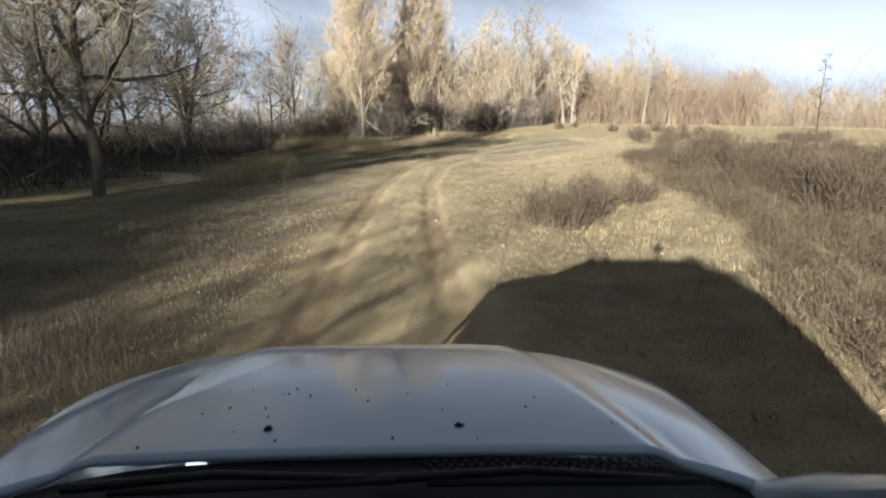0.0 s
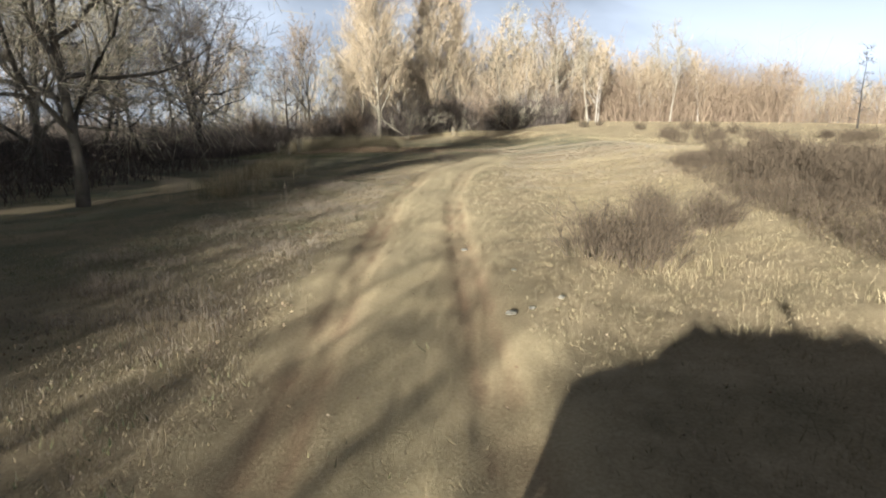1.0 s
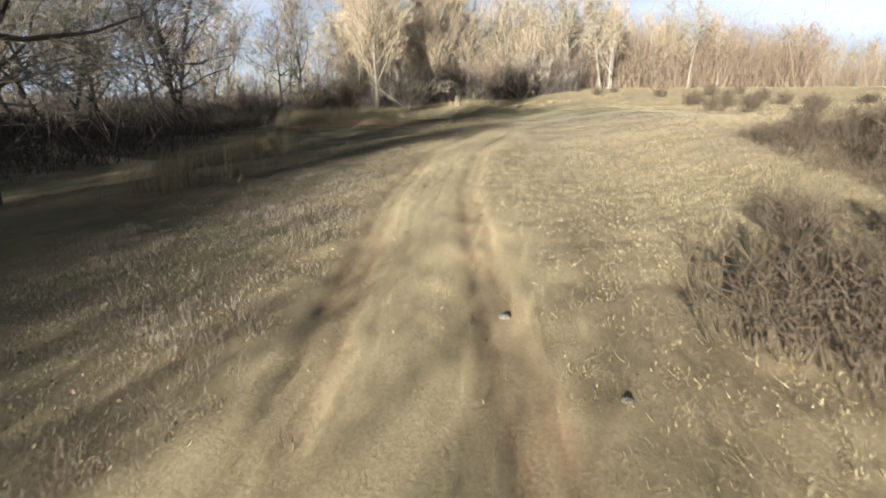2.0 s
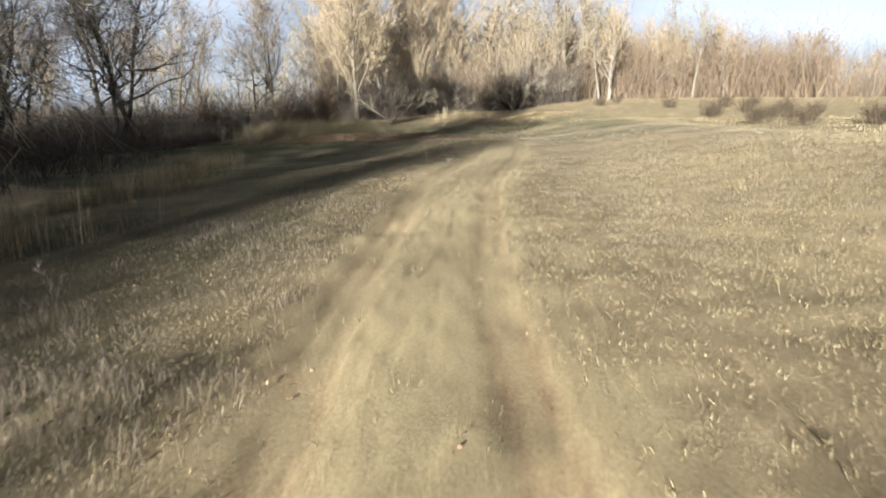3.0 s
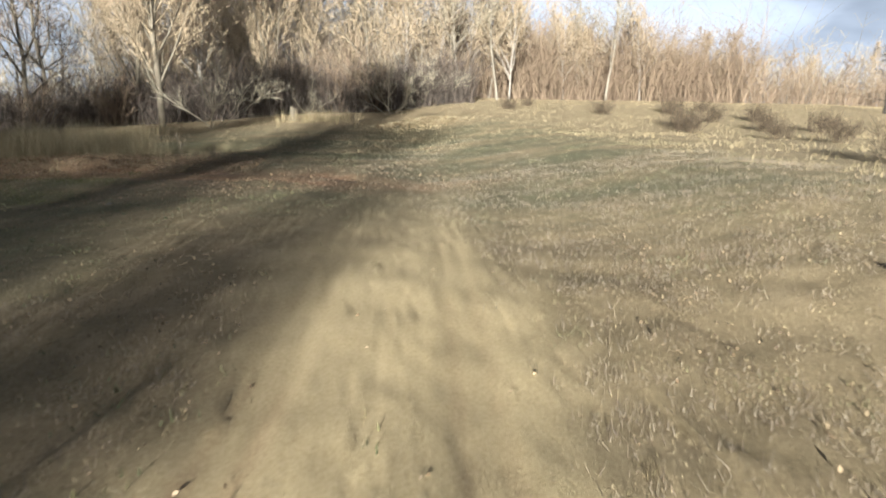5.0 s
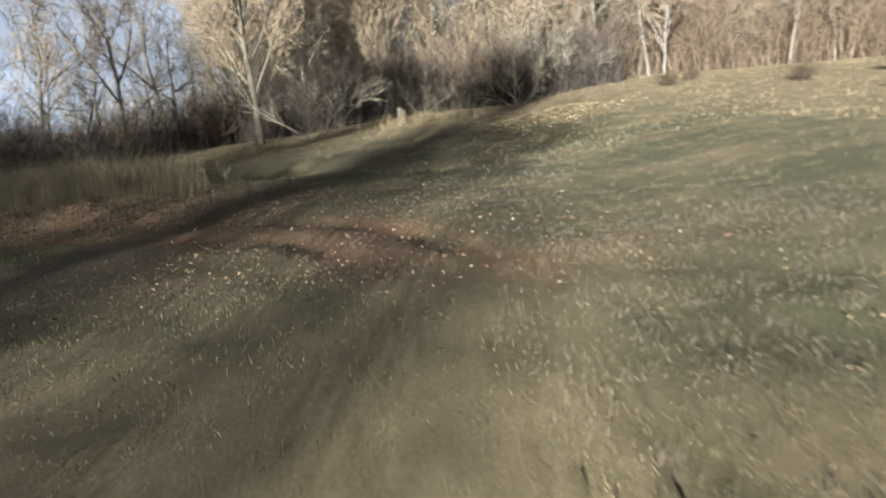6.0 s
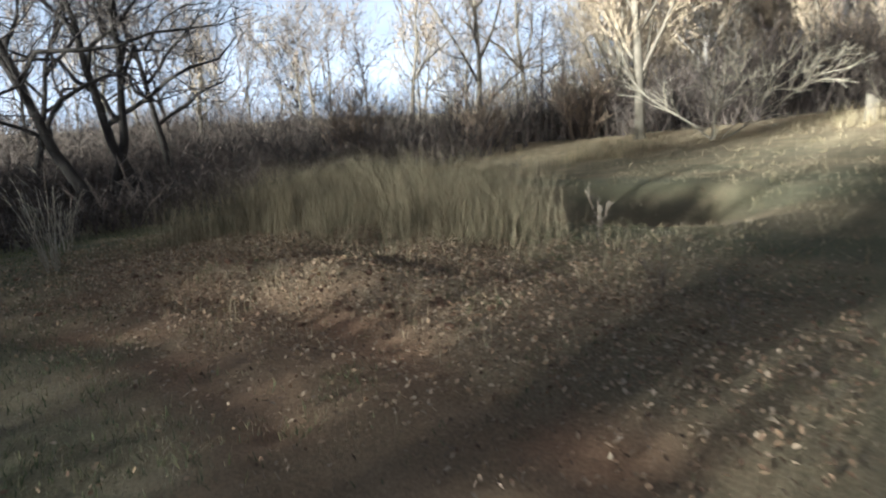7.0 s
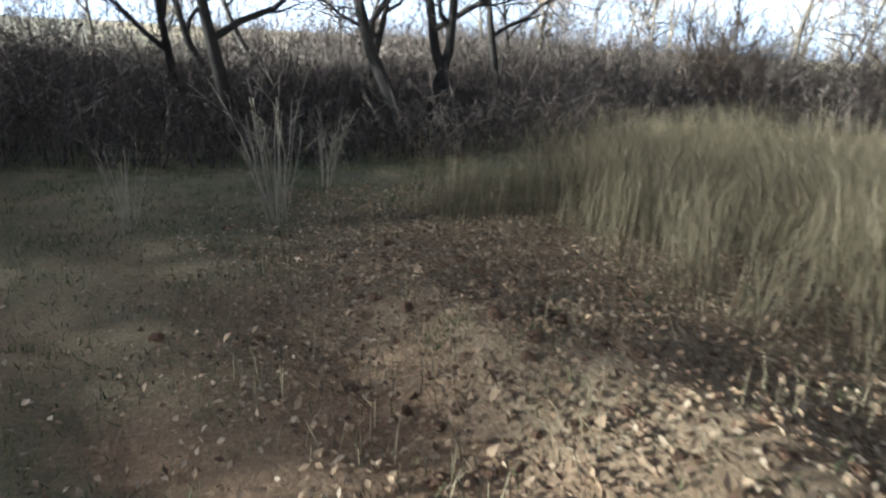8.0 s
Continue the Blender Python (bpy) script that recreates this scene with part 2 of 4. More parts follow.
def steps(lo, hi, step, out_lo, out_hi):
    mid = list(np.arange(lo, hi + 1e-6, step))
    a, s = [lo], step
    while a[-1] > out_lo:
        s *= 1.16
        a.append(a[-1] - s)
    b, s = [hi], step
    while b[-1] < out_hi:
        s *= 1.16
        b.append(b[-1] + s)
    return np.array(a[:0:-1] + mid + b[1:])


def mesh(name, verts, faces, mats, smooth_faces=True):
    """A mesh from an array of places and an array of faces with equal corners."""
    me = bpy.data.meshes.new(name)
    verts, faces = np.asarray(verts, np.float32), np.asarray(faces, np.int32)
    n, k = faces.shape
    me.vertices.add(len(verts))
    me.vertices.foreach_set("co", verts.ravel())
    me.loops.add(n * k)
    me.loops.foreach_set("vertex_index", faces.ravel())
    me.polygons.add(n)
    me.polygons.foreach_set("loop_start", np.arange(n, dtype=np.int32) * k)
    me.polygons.foreach_set("use_smooth", np.full(n, smooth_faces))
    me.update(calc_edges=True)
    for m in mats if isinstance(mats, list) else [mats]:
        me.materials.append(m)
    return me


gx, gy = steps(-19, 12, 0.2, -2500, 2500), steps(2, 70, 0.2, -2500, 2500)
gx = np.unique(np.round(np.concatenate([gx, np.arange(-3.6, 2.6, 0.07)]), 3))
gx = gx[np.r_[True, np.diff(gx) > 0.02]]
X, Y = np.meshgrid(gx, gy)
Z = height(X, Y)
near_fine = (1 - smooth(20, 40, np.abs(X))) * (1 - smooth(70, 90, Y))
Z = Z + near_fine * np.random.RandomState(3).normal(0, 0.007, Z.shape)
nx, ny = len(gx), len(gy)
ids = np.arange(nx * ny).reshape(ny, nx)
quads = np.stack([ids[:-1, :-1], ids[:-1, 1:], ids[1:, 1:], ids[1:, :-1]], -1).reshape(-1, 4)

m = bpy.data.materials.new("ground")
m.use_nodes = True
nt = m.node_tree
gb = nt.nodes["Principled BSDF"]
gb.inputs["Roughness"].default_value = 0.95
gco = nt.nodes.new("ShaderNodeTexCoord")


def gnoise(scale, detail=6.0, rough=0.6):
    n = nt.nodes.new("ShaderNodeTexNoise")
    n.inputs["Scale"].default_value, n.inputs["Detail"].default_value, n.inputs["Roughness"].default_value = scale, detail, rough
    nt.links.new(gco.outputs["Object"], n.inputs["Vector"])
    return n.outputs["Fac"]


def gramp(fac, stops):
    r = nt.nodes.new("ShaderNodeValToRGB")
    el = r.color_ramp.elements
    el[0].position, el[0].color = stops[0][0], (*stops[0][1], 1)
    el[1].position, el[1].color = stops[-1][0], (*stops[-1][1], 1)
    for p, c in stops[1:-1]:
        el.new(p).color = (*c, 1)
    nt.links.new(fac, r.inputs[0])
    return r.outputs[0]


def gmix(fac, a, b):
    n = nt.nodes.new("ShaderNodeMix")
    n.data_type = "RGBA"
    nt.links.new(fac, n.inputs["Factor"])
    nt.links.new(a, n.inputs["A"])
    nt.links.new(b, n.inputs["B"])
    return n.outputs["Result"]


def gattr(name):
    n = nt.nodes.new("ShaderNodeAttribute")
    n.attribute_name = name
    return n.outputs["Fac"]


n_big, n_mid, n_fine = gnoise(0.25), gnoise(1.8), gnoise(34.0, 8.0, 0.72)
turf = gmix(n_big, gramp(n_fine, [(0.3, (0.140, 0.100, 0.058)), (0.5, (0.370, 0.268, 0.160)), (0.7, (0.575, 0.455, 0.280))]),
            gramp(n_mid, [(0.3, (0.150, 0.132, 0.060)), (0.5, (0.335, 0.268, 0.148)), (0.7, (0.520, 0.415, 0.250))]))
sand = gmix(n_mid, gramp(n_fine, [(0.3, (0.400, 0.288, 0.152)), (0.7, (0.640, 0.525, 0.310))]), gramp(n_fine, [(0.3, (0.470, 0.352, 0.195)), (0.7, (0.660, 0.550, 0.335))]))
wet = gmix(n_mid, gramp(n_fine, [(0.3, (0.132, 0.070, 0.041)), (0.7, (0.355, 0.194, 0.108))]), gramp(n_fine, [(0.3, (0.238, 0.140, 0.078)), (0.7, (0.570, 0.348, 0.194))]))
duff = gramp(n_fine, [(0.3, (0.111, 0.077, 0.048)), (0.5, (0.278, 0.198, 0.118)), (0.72, (0.558, 0.456, 0.310))])
# Green turf colours, darkened partly to imitate shade on the left lawn.
lush_shade = gmix(n_mid, gramp(n_fine, [(0.3, (0.049, 0.059, 0.027)), (0.7, (0.161, 0.163, 0.078))]), gramp(n_fine, [(0.3, (0.084, 0.077, 0.042)), (0.7, (0.238, 0.207, 0.126))]))
colour = gmix(gattr("bare"), gmix(gattr("lush_shade"), turf, lush_shade), sand)
colour = gmix(gattr("litter"), colour, duff)
colour = gmix(gattr("mud"), colour, wet)
nt.links.new(colour, gb.inputs["Base Color"])
gbump = nt.nodes.new("ShaderNodeBump")
gbump.inputs["Strength"].default_value, gbump.inputs["Distance"].default_value = 0.6, 0.03
nt.links.new(n_fine, gbump.inputs["Height"])
nt.links.new(gbump.outputs[0], gb.inputs["Normal"])
M["ground"] = m

me = mesh("ground", np.stack([X, Y, Z], -1).reshape(-1, 3), quads, m)
bare, mud, lane, litter = soil(X, Y)
# Greener grass; left of the track its dark tone also stands for shade.
lush_shade_share = smooth(-2.2, -5.5, X + 0.8 * waves(X, Y, 5.0, 21)) * np.clip(0.7 + 0.5 * waves(X, Y, 3.2, 22), 0, 1) * (1 - smooth(66, 80, Y))
lush_shade_share = np.maximum(lush_shade_share, smooth(43, 50, Y + 0.4 * X) * np.clip(0.75 + 0.6 * waves(X, Y, 3.2, 22), 0.15, 1) * smooth(12, 5, X) * (1 - smooth(66, 76, Y)))
for name, share in (("bare", np.maximum(bare, lane)), ("mud", mud), ("litter", litter), ("lush_shade", lush_shade_share)):
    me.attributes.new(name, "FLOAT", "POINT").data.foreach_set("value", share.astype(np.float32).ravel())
ground = tagged(new("ground", me), "rolling dry meadow with a worn sandy track and a muddy bend", "ground", kind="structure")


# ---- plants: growth ----
def tube(points, radii, sides):
    """Places and quads of a round tapering tube along points."""
    points, radii = np.asarray(points, float), np.asarray(radii, float)
    way = np.gradient(points, axis=0)
    way /= np.linalg.norm(way, axis=1, keepdims=True) + 1e-9
    ref = np.where(np.abs(way[:, 2:3]) > 0.9, [[1.0, 0, 0]], [[0, 0, 1.0]])
    u = np.cross(way, ref)
    u /= np.linalg.norm(u, axis=1, keepdims=True) + 1e-9
    v = np.cross(way, u)
    a = np.linspace(0, 2 * np.pi, sides, endpoint=False)
    ring = points[:, None] + radii[:, None, None] * (np.cos(a)[None, :, None] * u[:, None] + np.sin(a)[None, :, None] * v[:, None])
    i = np.arange(len(points) - 1)[:, None] * sides
    j = np.arange(sides)[None]
    k = (j + 1) % sides
    return ring.reshape(-1, 3), np.stack([i + j, i + k, i + sides + k, i + sides + j], -1).reshape(-1, 4)


def sticks(p0, p1, r0, r1):
    """Many three-sided tapering sticks at once."""
    way = p1 - p0
    way = way / (np.linalg.norm(way, axis=1, keepdims=True) + 1e-9)
    ref = np.where(np.abs(way[:, 2:3]) > 0.9, [[1.0, 0, 0]], [[0, 0, 1.0]])
    u = np.cross(way, ref)
    u /= np.linalg.norm(u, axis=1, keepdims=True) + 1e-9
    v = np.cross(way, u)
    out = []
    for p, r in ((p0, r0), (p1, r1)):
        for a in (0, 2.094, 4.189):
            out.append(p + r[:, None] * (np.cos(a) * u + np.sin(a) * v))
    verts = np.stack(out, 1).reshape(-1, 3)
    b = np.arange(len(p0))[:, None, None] * 6
    return verts, (b + np.array([[0, 1, 4, 3], [1, 2, 5, 4], [2, 0, 3, 5]])[None]).reshape(-1, 4)


def ribbons(p0, p1, r0, r1, seed=0):
    """Many slender two-sided twigs, each turned its own way."""
    way = p1 - p0
    way = way / (np.linalg.norm(way, axis=1, keepdims=True) + 1e-9)
    u = np.cross(way, np.random.RandomState(seed).normal(0, 1, way.shape))
    u /= np.linalg.norm(u, axis=1, keepdims=True) + 1e-9
    verts = np.stack([p0 - u * r0[:, None], p0 + u * r0[:, None], p1 + u * r1[:, None], p1 - u * r1[:, None]], 1).reshape(-1, 3)
    return verts, np.arange(len(p0) * 4).reshape(-1, 4)


def joined(pieces):
    verts, faces, n = [], [], 0
    for v, f in pieces:
        verts.append(v)
        faces.append(f + n)
        n += len(v)
    return np.concatenate(verts), np.concatenate(faces)


def unit(v):
    return v / (np.linalg.norm(v) + 1e-9)


def bough(r, start, way, length, r0, r1, count, bend, lift):
    """A wandering line with radii from start."""
    pts, rad, p, w = [np.array(start, float)], [r0], np.array(start, float), unit(np.array(way, float))
    for n in range(count):
        w = unit(w + r.normal(0, bend, 3) + np.array([0, 0, lift]))
        p = p + w * length / count
        pts.append(p.copy())
        rad.append(r0 + (r1 - r0) * (n + 1) / count)
    return np.array(pts), np.array(rad)


def side_way(r, axis, angle, turn):
    ref = np.array([1.0, 0, 0]) if abs(axis[2]) > 0.9 else np.array([0, 0, 1.0])
    u = unit(np.cross(axis, ref))
    v = np.cross(axis, u)
    return unit(axis * math.cos(angle) + math.sin(angle) * (math.cos(turn) * u + math.sin(turn) * v))


def along(pts, rad, f):
    s = f * (len(pts) - 1)
    i = min(int(s), len(pts) - 2)
    return pts[i] + (pts[i + 1] - pts[i]) * (s - i), unit(pts[i + 1] - pts[i]), rad[i] + (rad[i + 1] - rad[i]) * (s - i)


def part(name, me, parent, label=""):
    ob = new(name, me)
    ob.parent = parent
    return tagged(ob, label) if label else ob


def tree(name, seed, h, r0, limbs=9, first=0.3, angle=(0.5, 1.0), reach=0.45, subs=7, twigs=6, fine=3, lift=0.05, bend=0.09,
         lean=(0, 0), fork=0.0, bark="bark_grey", twig="twig_grey", thin=0.006, leafy=0, tips=1.0, stout=0.012):
    """A leafless tree: an Empty with a trunk, its limbs and the spray of twigs."""
    r = np.random.RandomState(seed)
    top = new(name)
    pts, rad = bough(r, (0, 0, -0.3), (lean[0], lean[1], 1.0), h, r0, r0 * 0.12 if not fork else r0 * 0.35, 10, bend * 0.6, 0.03)
    flare = 1 + 0.3 * np.exp(-np.linspace(0, 10, len(rad)) * 1.2)
    part("trunk", mesh("trunk", *tube(pts, rad * flare, 9), M[bark]), top)
    lines, spray = [], ([], [], [], [])
    for n in range(limbs):
        f = first + (1 - first) * (n + r.uniform(0.1, 0.9)) / limbs
        p, w, q = along(pts, rad, min(f, 0.99))
        L = h * reach * (1.15 - 0.75 * (f - first) / (1 - first + 1e-6)) * r.uniform(0.75, 1.2)
        lp, lr = bough(r, p, side_way(r, w, r.uniform(*angle), n * 2.4 + r.uniform(-0.5, 0.5)), L, min(q * 0.75, 0.012 + L * stout), 0.012, 7, bend * 1.6, lift)
        part("limb", mesh("limb", *tube(lp, lr, 5), M[bark]), top)
        lines.append((lp, lr, L))
    lines.append((pts[-4:], rad[-4:], h * 0.3))

    def add(bp, br):
        spray[0].extend(bp[:-1])
        spray[1].extend(bp[1:])
        spray[2].extend(np.maximum(br[:-1], thin))
        spray[3].extend(np.maximum(br[1:], thin * 0.7))

    for lp, lr, L in lines:
        for s in range(subs):
            p, w, q = along(lp, lr, min(0.99, 0.18 + 0.8 * (s + r.uniform(0, 1)) / subs))
            l2 = L * r.uniform(0.28, 0.55)
            sp, sr = bough(r, p, side_way(r, w, r.uniform(0.45, 1.0), r.uniform(0, 6.28)), l2, max(q * 0.55, thin * 1.6), thin, 4, bend * 2, lift * 1.5)
            add(sp, sr)
            for t in range(twigs):
                p2, w2, q2 = along(sp, sr, min(0.99, 0.15 + 0.84 * (t + r.uniform(0, 1)) / twigs))
                l3 = max(l2 * r.uniform(0.3, 0.6), 0.35) * tips
                tp, tr = bough(r, p2, side_way(r, w2, r.uniform(0.4, 0.95), r.uniform(0, 6.28)), l3, thin * 1.2, thin * 0.7, 2, bend * 2, lift * 2)
                add(tp, tr)
                for _ in range(fine):
                    p3, w3, _q = along(tp, tr, r.uniform(0.2, 0.95))
                    fp, fr = bough(r, p3, side_way(r, w3, r.uniform(0.35, 0.9), r.uniform(0, 6.28)), l3 * r.uniform(0.35, 0.7), thin, thin * 0.6, 1, bend, lift)
                    add(fp, fr)
    a, b, c, d = (np.array(s) for s in spray)
    big_ones = c > thin * 1.9
    pieces = [ribbons(a[~big_ones], b[~big_ones], c[~big_ones] * 1.25, d[~big_ones] * 1.25, seed)]
    if big_ones.any():
        pieces.append(sticks(a[big_ones], b[big_ones], c[big_ones], d[big_ones]))
    tagged(part("crown", mesh("crown", *joined(pieces), M[twig]), top), kind="stuff")
    if leafy:
        k = r.randint(0, len(b), leafy)
        lv, lf = leaves(r, b[k], 0.035)
        tagged(part("foliage", mesh("foliage", lv, lf, M["green"]), top, "sparse yellowing leaves left on the twigs"), kind="stuff")
    return top


def leaves(r, at, size, flat=False):
    """Small folded leaves at places."""
    n = len(at)
    yaw, tilt, roll = r.uniform(0, 6.28, n), r.normal(0, 0.45 if flat else 1.0, n), r.normal(0, 0.45 if flat else 1.0, n)
    s = size * r.uniform(0.6, 1.3, n)
    base = np.array([[-1, 0, 0], [0, -0.6, 0.28], [1.1, 0, 0.05], [0, 0.6, 0.28]])
    v = base[None] * s[:, None, None]
    cy, sy, ct, st, cr, sr = np.cos(yaw), np.sin(yaw), np.cos(tilt), np.sin(tilt), np.cos(roll), np.sin(roll)
    x, y, z = v[..., 0], v[..., 1], v[..., 2]
    y, z = y * cr[:, None] - z * sr[:, None], y * sr[:, None] + z * cr[:, None]
    x, z = x * ct[:, None] - z * st[:, None], x * st[:, None] + z * ct[:, None]
    x, y = x * cy[:, None] - y * sy[:, None], x * sy[:, None] + y * cy[:, None]
    verts = (np.stack([x, y, z], -1) + at[:, None]).reshape(-1, 3)
    i = np.arange(n)[:, None, None] * 4
    return verts, (i + np.array([[0, 1, 2], [0, 2, 3]])[None]).reshape(-1, 3)


def bush(name, seed, h, stems, spread, subs=5, twigs=3, twig="brush", thin=0.006, lean=(0.0, 0.0), base=0.25, lift=0.03, bend=0.1, main=0.012):
    """A many-stemmed leafless bush as stems and twigs."""
    r = np.random.RandomState(seed)
    top = new(name)
    spray = ([], [], [], [])
    stem_pieces = []

    def add(bp, br):
        spray[0].extend(bp[:-1])
        spray[1].extend(bp[1:])
        spray[2].extend(br[:-1])
        spray[3].extend(br[1:])

    for n in range(stems):
        a, o = r.uniform(0, 6.28), r.uniform(0, spread)
        way = (math.cos(a) * o + lean[0], math.sin(a) * o + lean[1], 1.0)
        L = h * r.uniform(0.6, 1.1)
        sp, sr = bough(r, (math.cos(a) * base * r.uniform(0, 1), math.sin(a) * base * r.uniform(0, 1), -0.05), way, L, main * r.uniform(0.6, 1.2), thin, 5, bend, lift)
        stem_pieces.append(tube(sp, sr, 4) if main > 0.01 else ribbons(sp[:-1], sp[1:], sr[:-1] * 1.2, sr[1:] * 1.2, n))
        for s in range(subs):
            p, w, q = along(sp, sr, r.uniform(0.25, 0.97))
            l2 = L * r.uniform(0.15, 0.4)
            bp, br = bough(r, p, side_way(r, w, r.uniform(0.3, 0.8), r.uniform(0, 6.28)), l2, max(q * 0.6, thin), thin * 0.8, 2, bend, lift)
            add(bp, br)
            for _ in range(twigs):
                p2, w2, _q = along(bp, br, r.uniform(0.2, 0.95))
                fp, fr = bough(r, p2, side_way(r, w2, r.uniform(0.3, 0.8), r.uniform(0, 6.28)), l2 * r.uniform(0.3, 0.6), thin * 0.9, thin * 0.6, 1, bend, lift)
                add(fp, fr)
    tagged(part("stem_clump", mesh("stem_clump", *joined(stem_pieces), M[twig]), top), kind="stuff")
    if spray[0]:
        a, b, c, d = (np.array(s) for s in spray)
        tagged(part("crown", mesh("crown", *ribbons(a, b, c * 1.2, d * 1.2, seed), M[twig]), top), kind="stuff")
    return top


def ground_pose(x, y, turn=0.0, sink=0.0):
    return pose(x, y, float(height(x, y)) - sink, 0, 0, turn)


def put(ob, x, y, turn=0.0, size=1.0, label="", category="tree", group=""):
    ob.matrix_basis = ground_pose(x, y, turn) @ Matrix.Diagonal((size, size, size, 1))
    return tagged(ob, label, category, group)


def again(ob, x, y, turn, size):
    two = copy_thing(ob, ground_pose(x, y, turn))
    two.scale = (size, size, size * (0.92 + 0.16 * ((x * 7.3 + y * 3.1) % 1.0)))
    return two


# ---- trees by the meadow ----
R = np.random.RandomState(11)
OLD = "old spreading tree, nearly leafless, with grey bark and fine twigs"
big = put(tree("tree", 21, 14.0, 0.19, 24, 0.12, (0.6, 1.25), 0.46, 11, 12, 6, 0.03, 0.12, bark="bark_mid", twig="twig_grey", stout=0.014, thin=0.0075, leafy=6000),
          -12.6, 26.6, 40, 1.0, OLD)
again(big, -20.5, 36, 160, 0.9)
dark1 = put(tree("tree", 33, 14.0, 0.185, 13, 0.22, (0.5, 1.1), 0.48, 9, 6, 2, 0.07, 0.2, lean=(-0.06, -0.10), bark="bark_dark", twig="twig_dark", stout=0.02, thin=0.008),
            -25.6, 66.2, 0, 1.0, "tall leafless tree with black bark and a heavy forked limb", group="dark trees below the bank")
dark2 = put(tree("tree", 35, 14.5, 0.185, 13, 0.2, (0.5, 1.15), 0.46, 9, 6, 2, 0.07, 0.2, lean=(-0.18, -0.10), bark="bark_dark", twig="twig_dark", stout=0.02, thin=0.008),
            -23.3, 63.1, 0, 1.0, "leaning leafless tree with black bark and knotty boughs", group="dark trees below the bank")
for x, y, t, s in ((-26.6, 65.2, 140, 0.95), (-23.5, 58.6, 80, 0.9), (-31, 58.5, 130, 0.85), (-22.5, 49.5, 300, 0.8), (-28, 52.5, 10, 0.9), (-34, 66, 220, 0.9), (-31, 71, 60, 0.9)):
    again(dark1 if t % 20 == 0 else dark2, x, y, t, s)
open1 = put(tree("tree", 41, 12.5, 0.2, 9, 0.2, (0.35, 0.75), 0.55, 7, 6, 2, 0.08, 0.1, bark="bark_grey", twig="twig_brown", thin=0.013),
            -23.5, 93, 0, 1.0, "leafless tree with several steep grey stems among brush", group="grey trees of the wood edge")
open2 = put(tree("tree", 43, 12.0, 0.17, 10, 0.15, (0.35, 0.8), 0.5, 7, 6, 2, 0.08, 0.1, bark="bark_grey", twig="twig_brown", thin=0.013),
            -19.8, 80.5, 0, 1.0, "slender leafless grey tree at the wood edge", group="grey trees of the wood edge")
POPLAR = "tall pale-barked poplar with steep bare branches lit by low sun"
pop1 = put(tree("poplar", 51, 21.0, 0.20, 34, 0.06, (0.3, 0.75), 0.32, 12, 10, 5, 0.10, 0.055, bark="bark_grey", twig="twig_tan", thin=0.008, tips=0.75),
           -11.8, 80.0, 0, 1.0, POPLAR, group="poplars")
pop2 = put(tree("poplar", 53, 20.0, 0.18, 34, 0.06, (0.3, 0.7), 0.30, 12, 10, 5, 0.12, 0.055, bark="bark_grey", twig="twig_tan", thin=0.008, tips=0.75),
           -6.2, 89, 0, 1.0, POPLAR, group="poplars")
again(pop2, -3.4, 93, 90, 0.97)
again(pop1, -14.8, 86, 140, 0.85)
again(pop2, -9.2, 95, 200, 0.9)
mid1 = put(tree("tree", 61, 12.0, 0.13, 10, 0.2, (0.3, 0.75), 0.4, 6, 5, 2, 0.08, 0.1, bark="bark_grey", twig="twig_tan", thin=0.015),
           1.5, 92, 0, 1.0, "thin leafless tree among brush at the wood edge", group="thin trees of the wood")
mid2 = put(tree("tree", 63, 13.5, 0.15, 9, 0.25, (0.3, 0.7), 0.38, 6, 5, 2, 0.08, 0.1, bark="bark_pale", twig="twig_grey", thin=0.015),
           4.5, 95, 0, 1.0, "thin leafless tree among brush at the wood edge", group="thin trees of the wood")
bir1 = put(tree("birch", 71, 11.0, 0.1, 16, 0.2, (0.35, 0.8), 0.4, 6, 5, 2, 0.08, 0.08, bark="bark_birch", twig="twig_tan", thin=0.016),
           10.6, 96.5, 0, 1.0, "young white-stemmed birch with fine tan twigs", "birch", "birches")
bir2 = put(tree("birch", 73, 9.0, 0.08, 14, 0.15, (0.35, 0.8), 0.42, 6, 4, 2, 0.08, 0.08, bark="bark_birch", twig="twig_red", thin=0.017),
           13.5, 98, 0, 1.0, "young white-stemmed birch with reddish fine twigs", "birch", "birches")
lone = put(tree("tree", 77, 8.5, 0.1, 16, 0.12, (1.0, 1.4), 0.14, 5, 3, 1, 0.0, 0.06, bark="bark_dark", twig="twig_dark", thin=0.009),
           38.5, 80, 0, 1.0, "slim dead tree with short bare side branches", group="")


def clear(x, y):
    """Free of the tracks and of the open meadow."""
    return not (-21 < x < 9 and y < 82) and not (9 <= x < 60 and y < 93)


for n in range(40):
    x, y = R.uniform(-75, -21), R.uniform(56, 125)
    if clear(x, y) and not (x > -34 and y < 82):
        again((open1, open2, dark2, mid1)[n % 4], x, y, R.uniform(0, 360), R.uniform(0.7, 1.05))
for n in range(34):
    x, y = R.uniform(-21, 9), R.uniform(84, 116)
    again((mid1, mid2, open2, mid2, bir1)[n % 5], x, y, R.uniform(0, 360), R.uniform(0.75, 1.12))
for n in range(38):
    x, y = R.uniform(8, 30), R.uniform(95, 118)
    again((bir1, bir2, bir1, mid2)[n % 4], x, y, R.uniform(0, 360), R.uniform(0.55, 0.85))
for n in range(12):
    again((bir1, mid2, bir1)[n % 3], R.uniform(3, 14), R.uniform(90, 101), R.uniform(0, 360), R.uniform(0.6, 0.85))
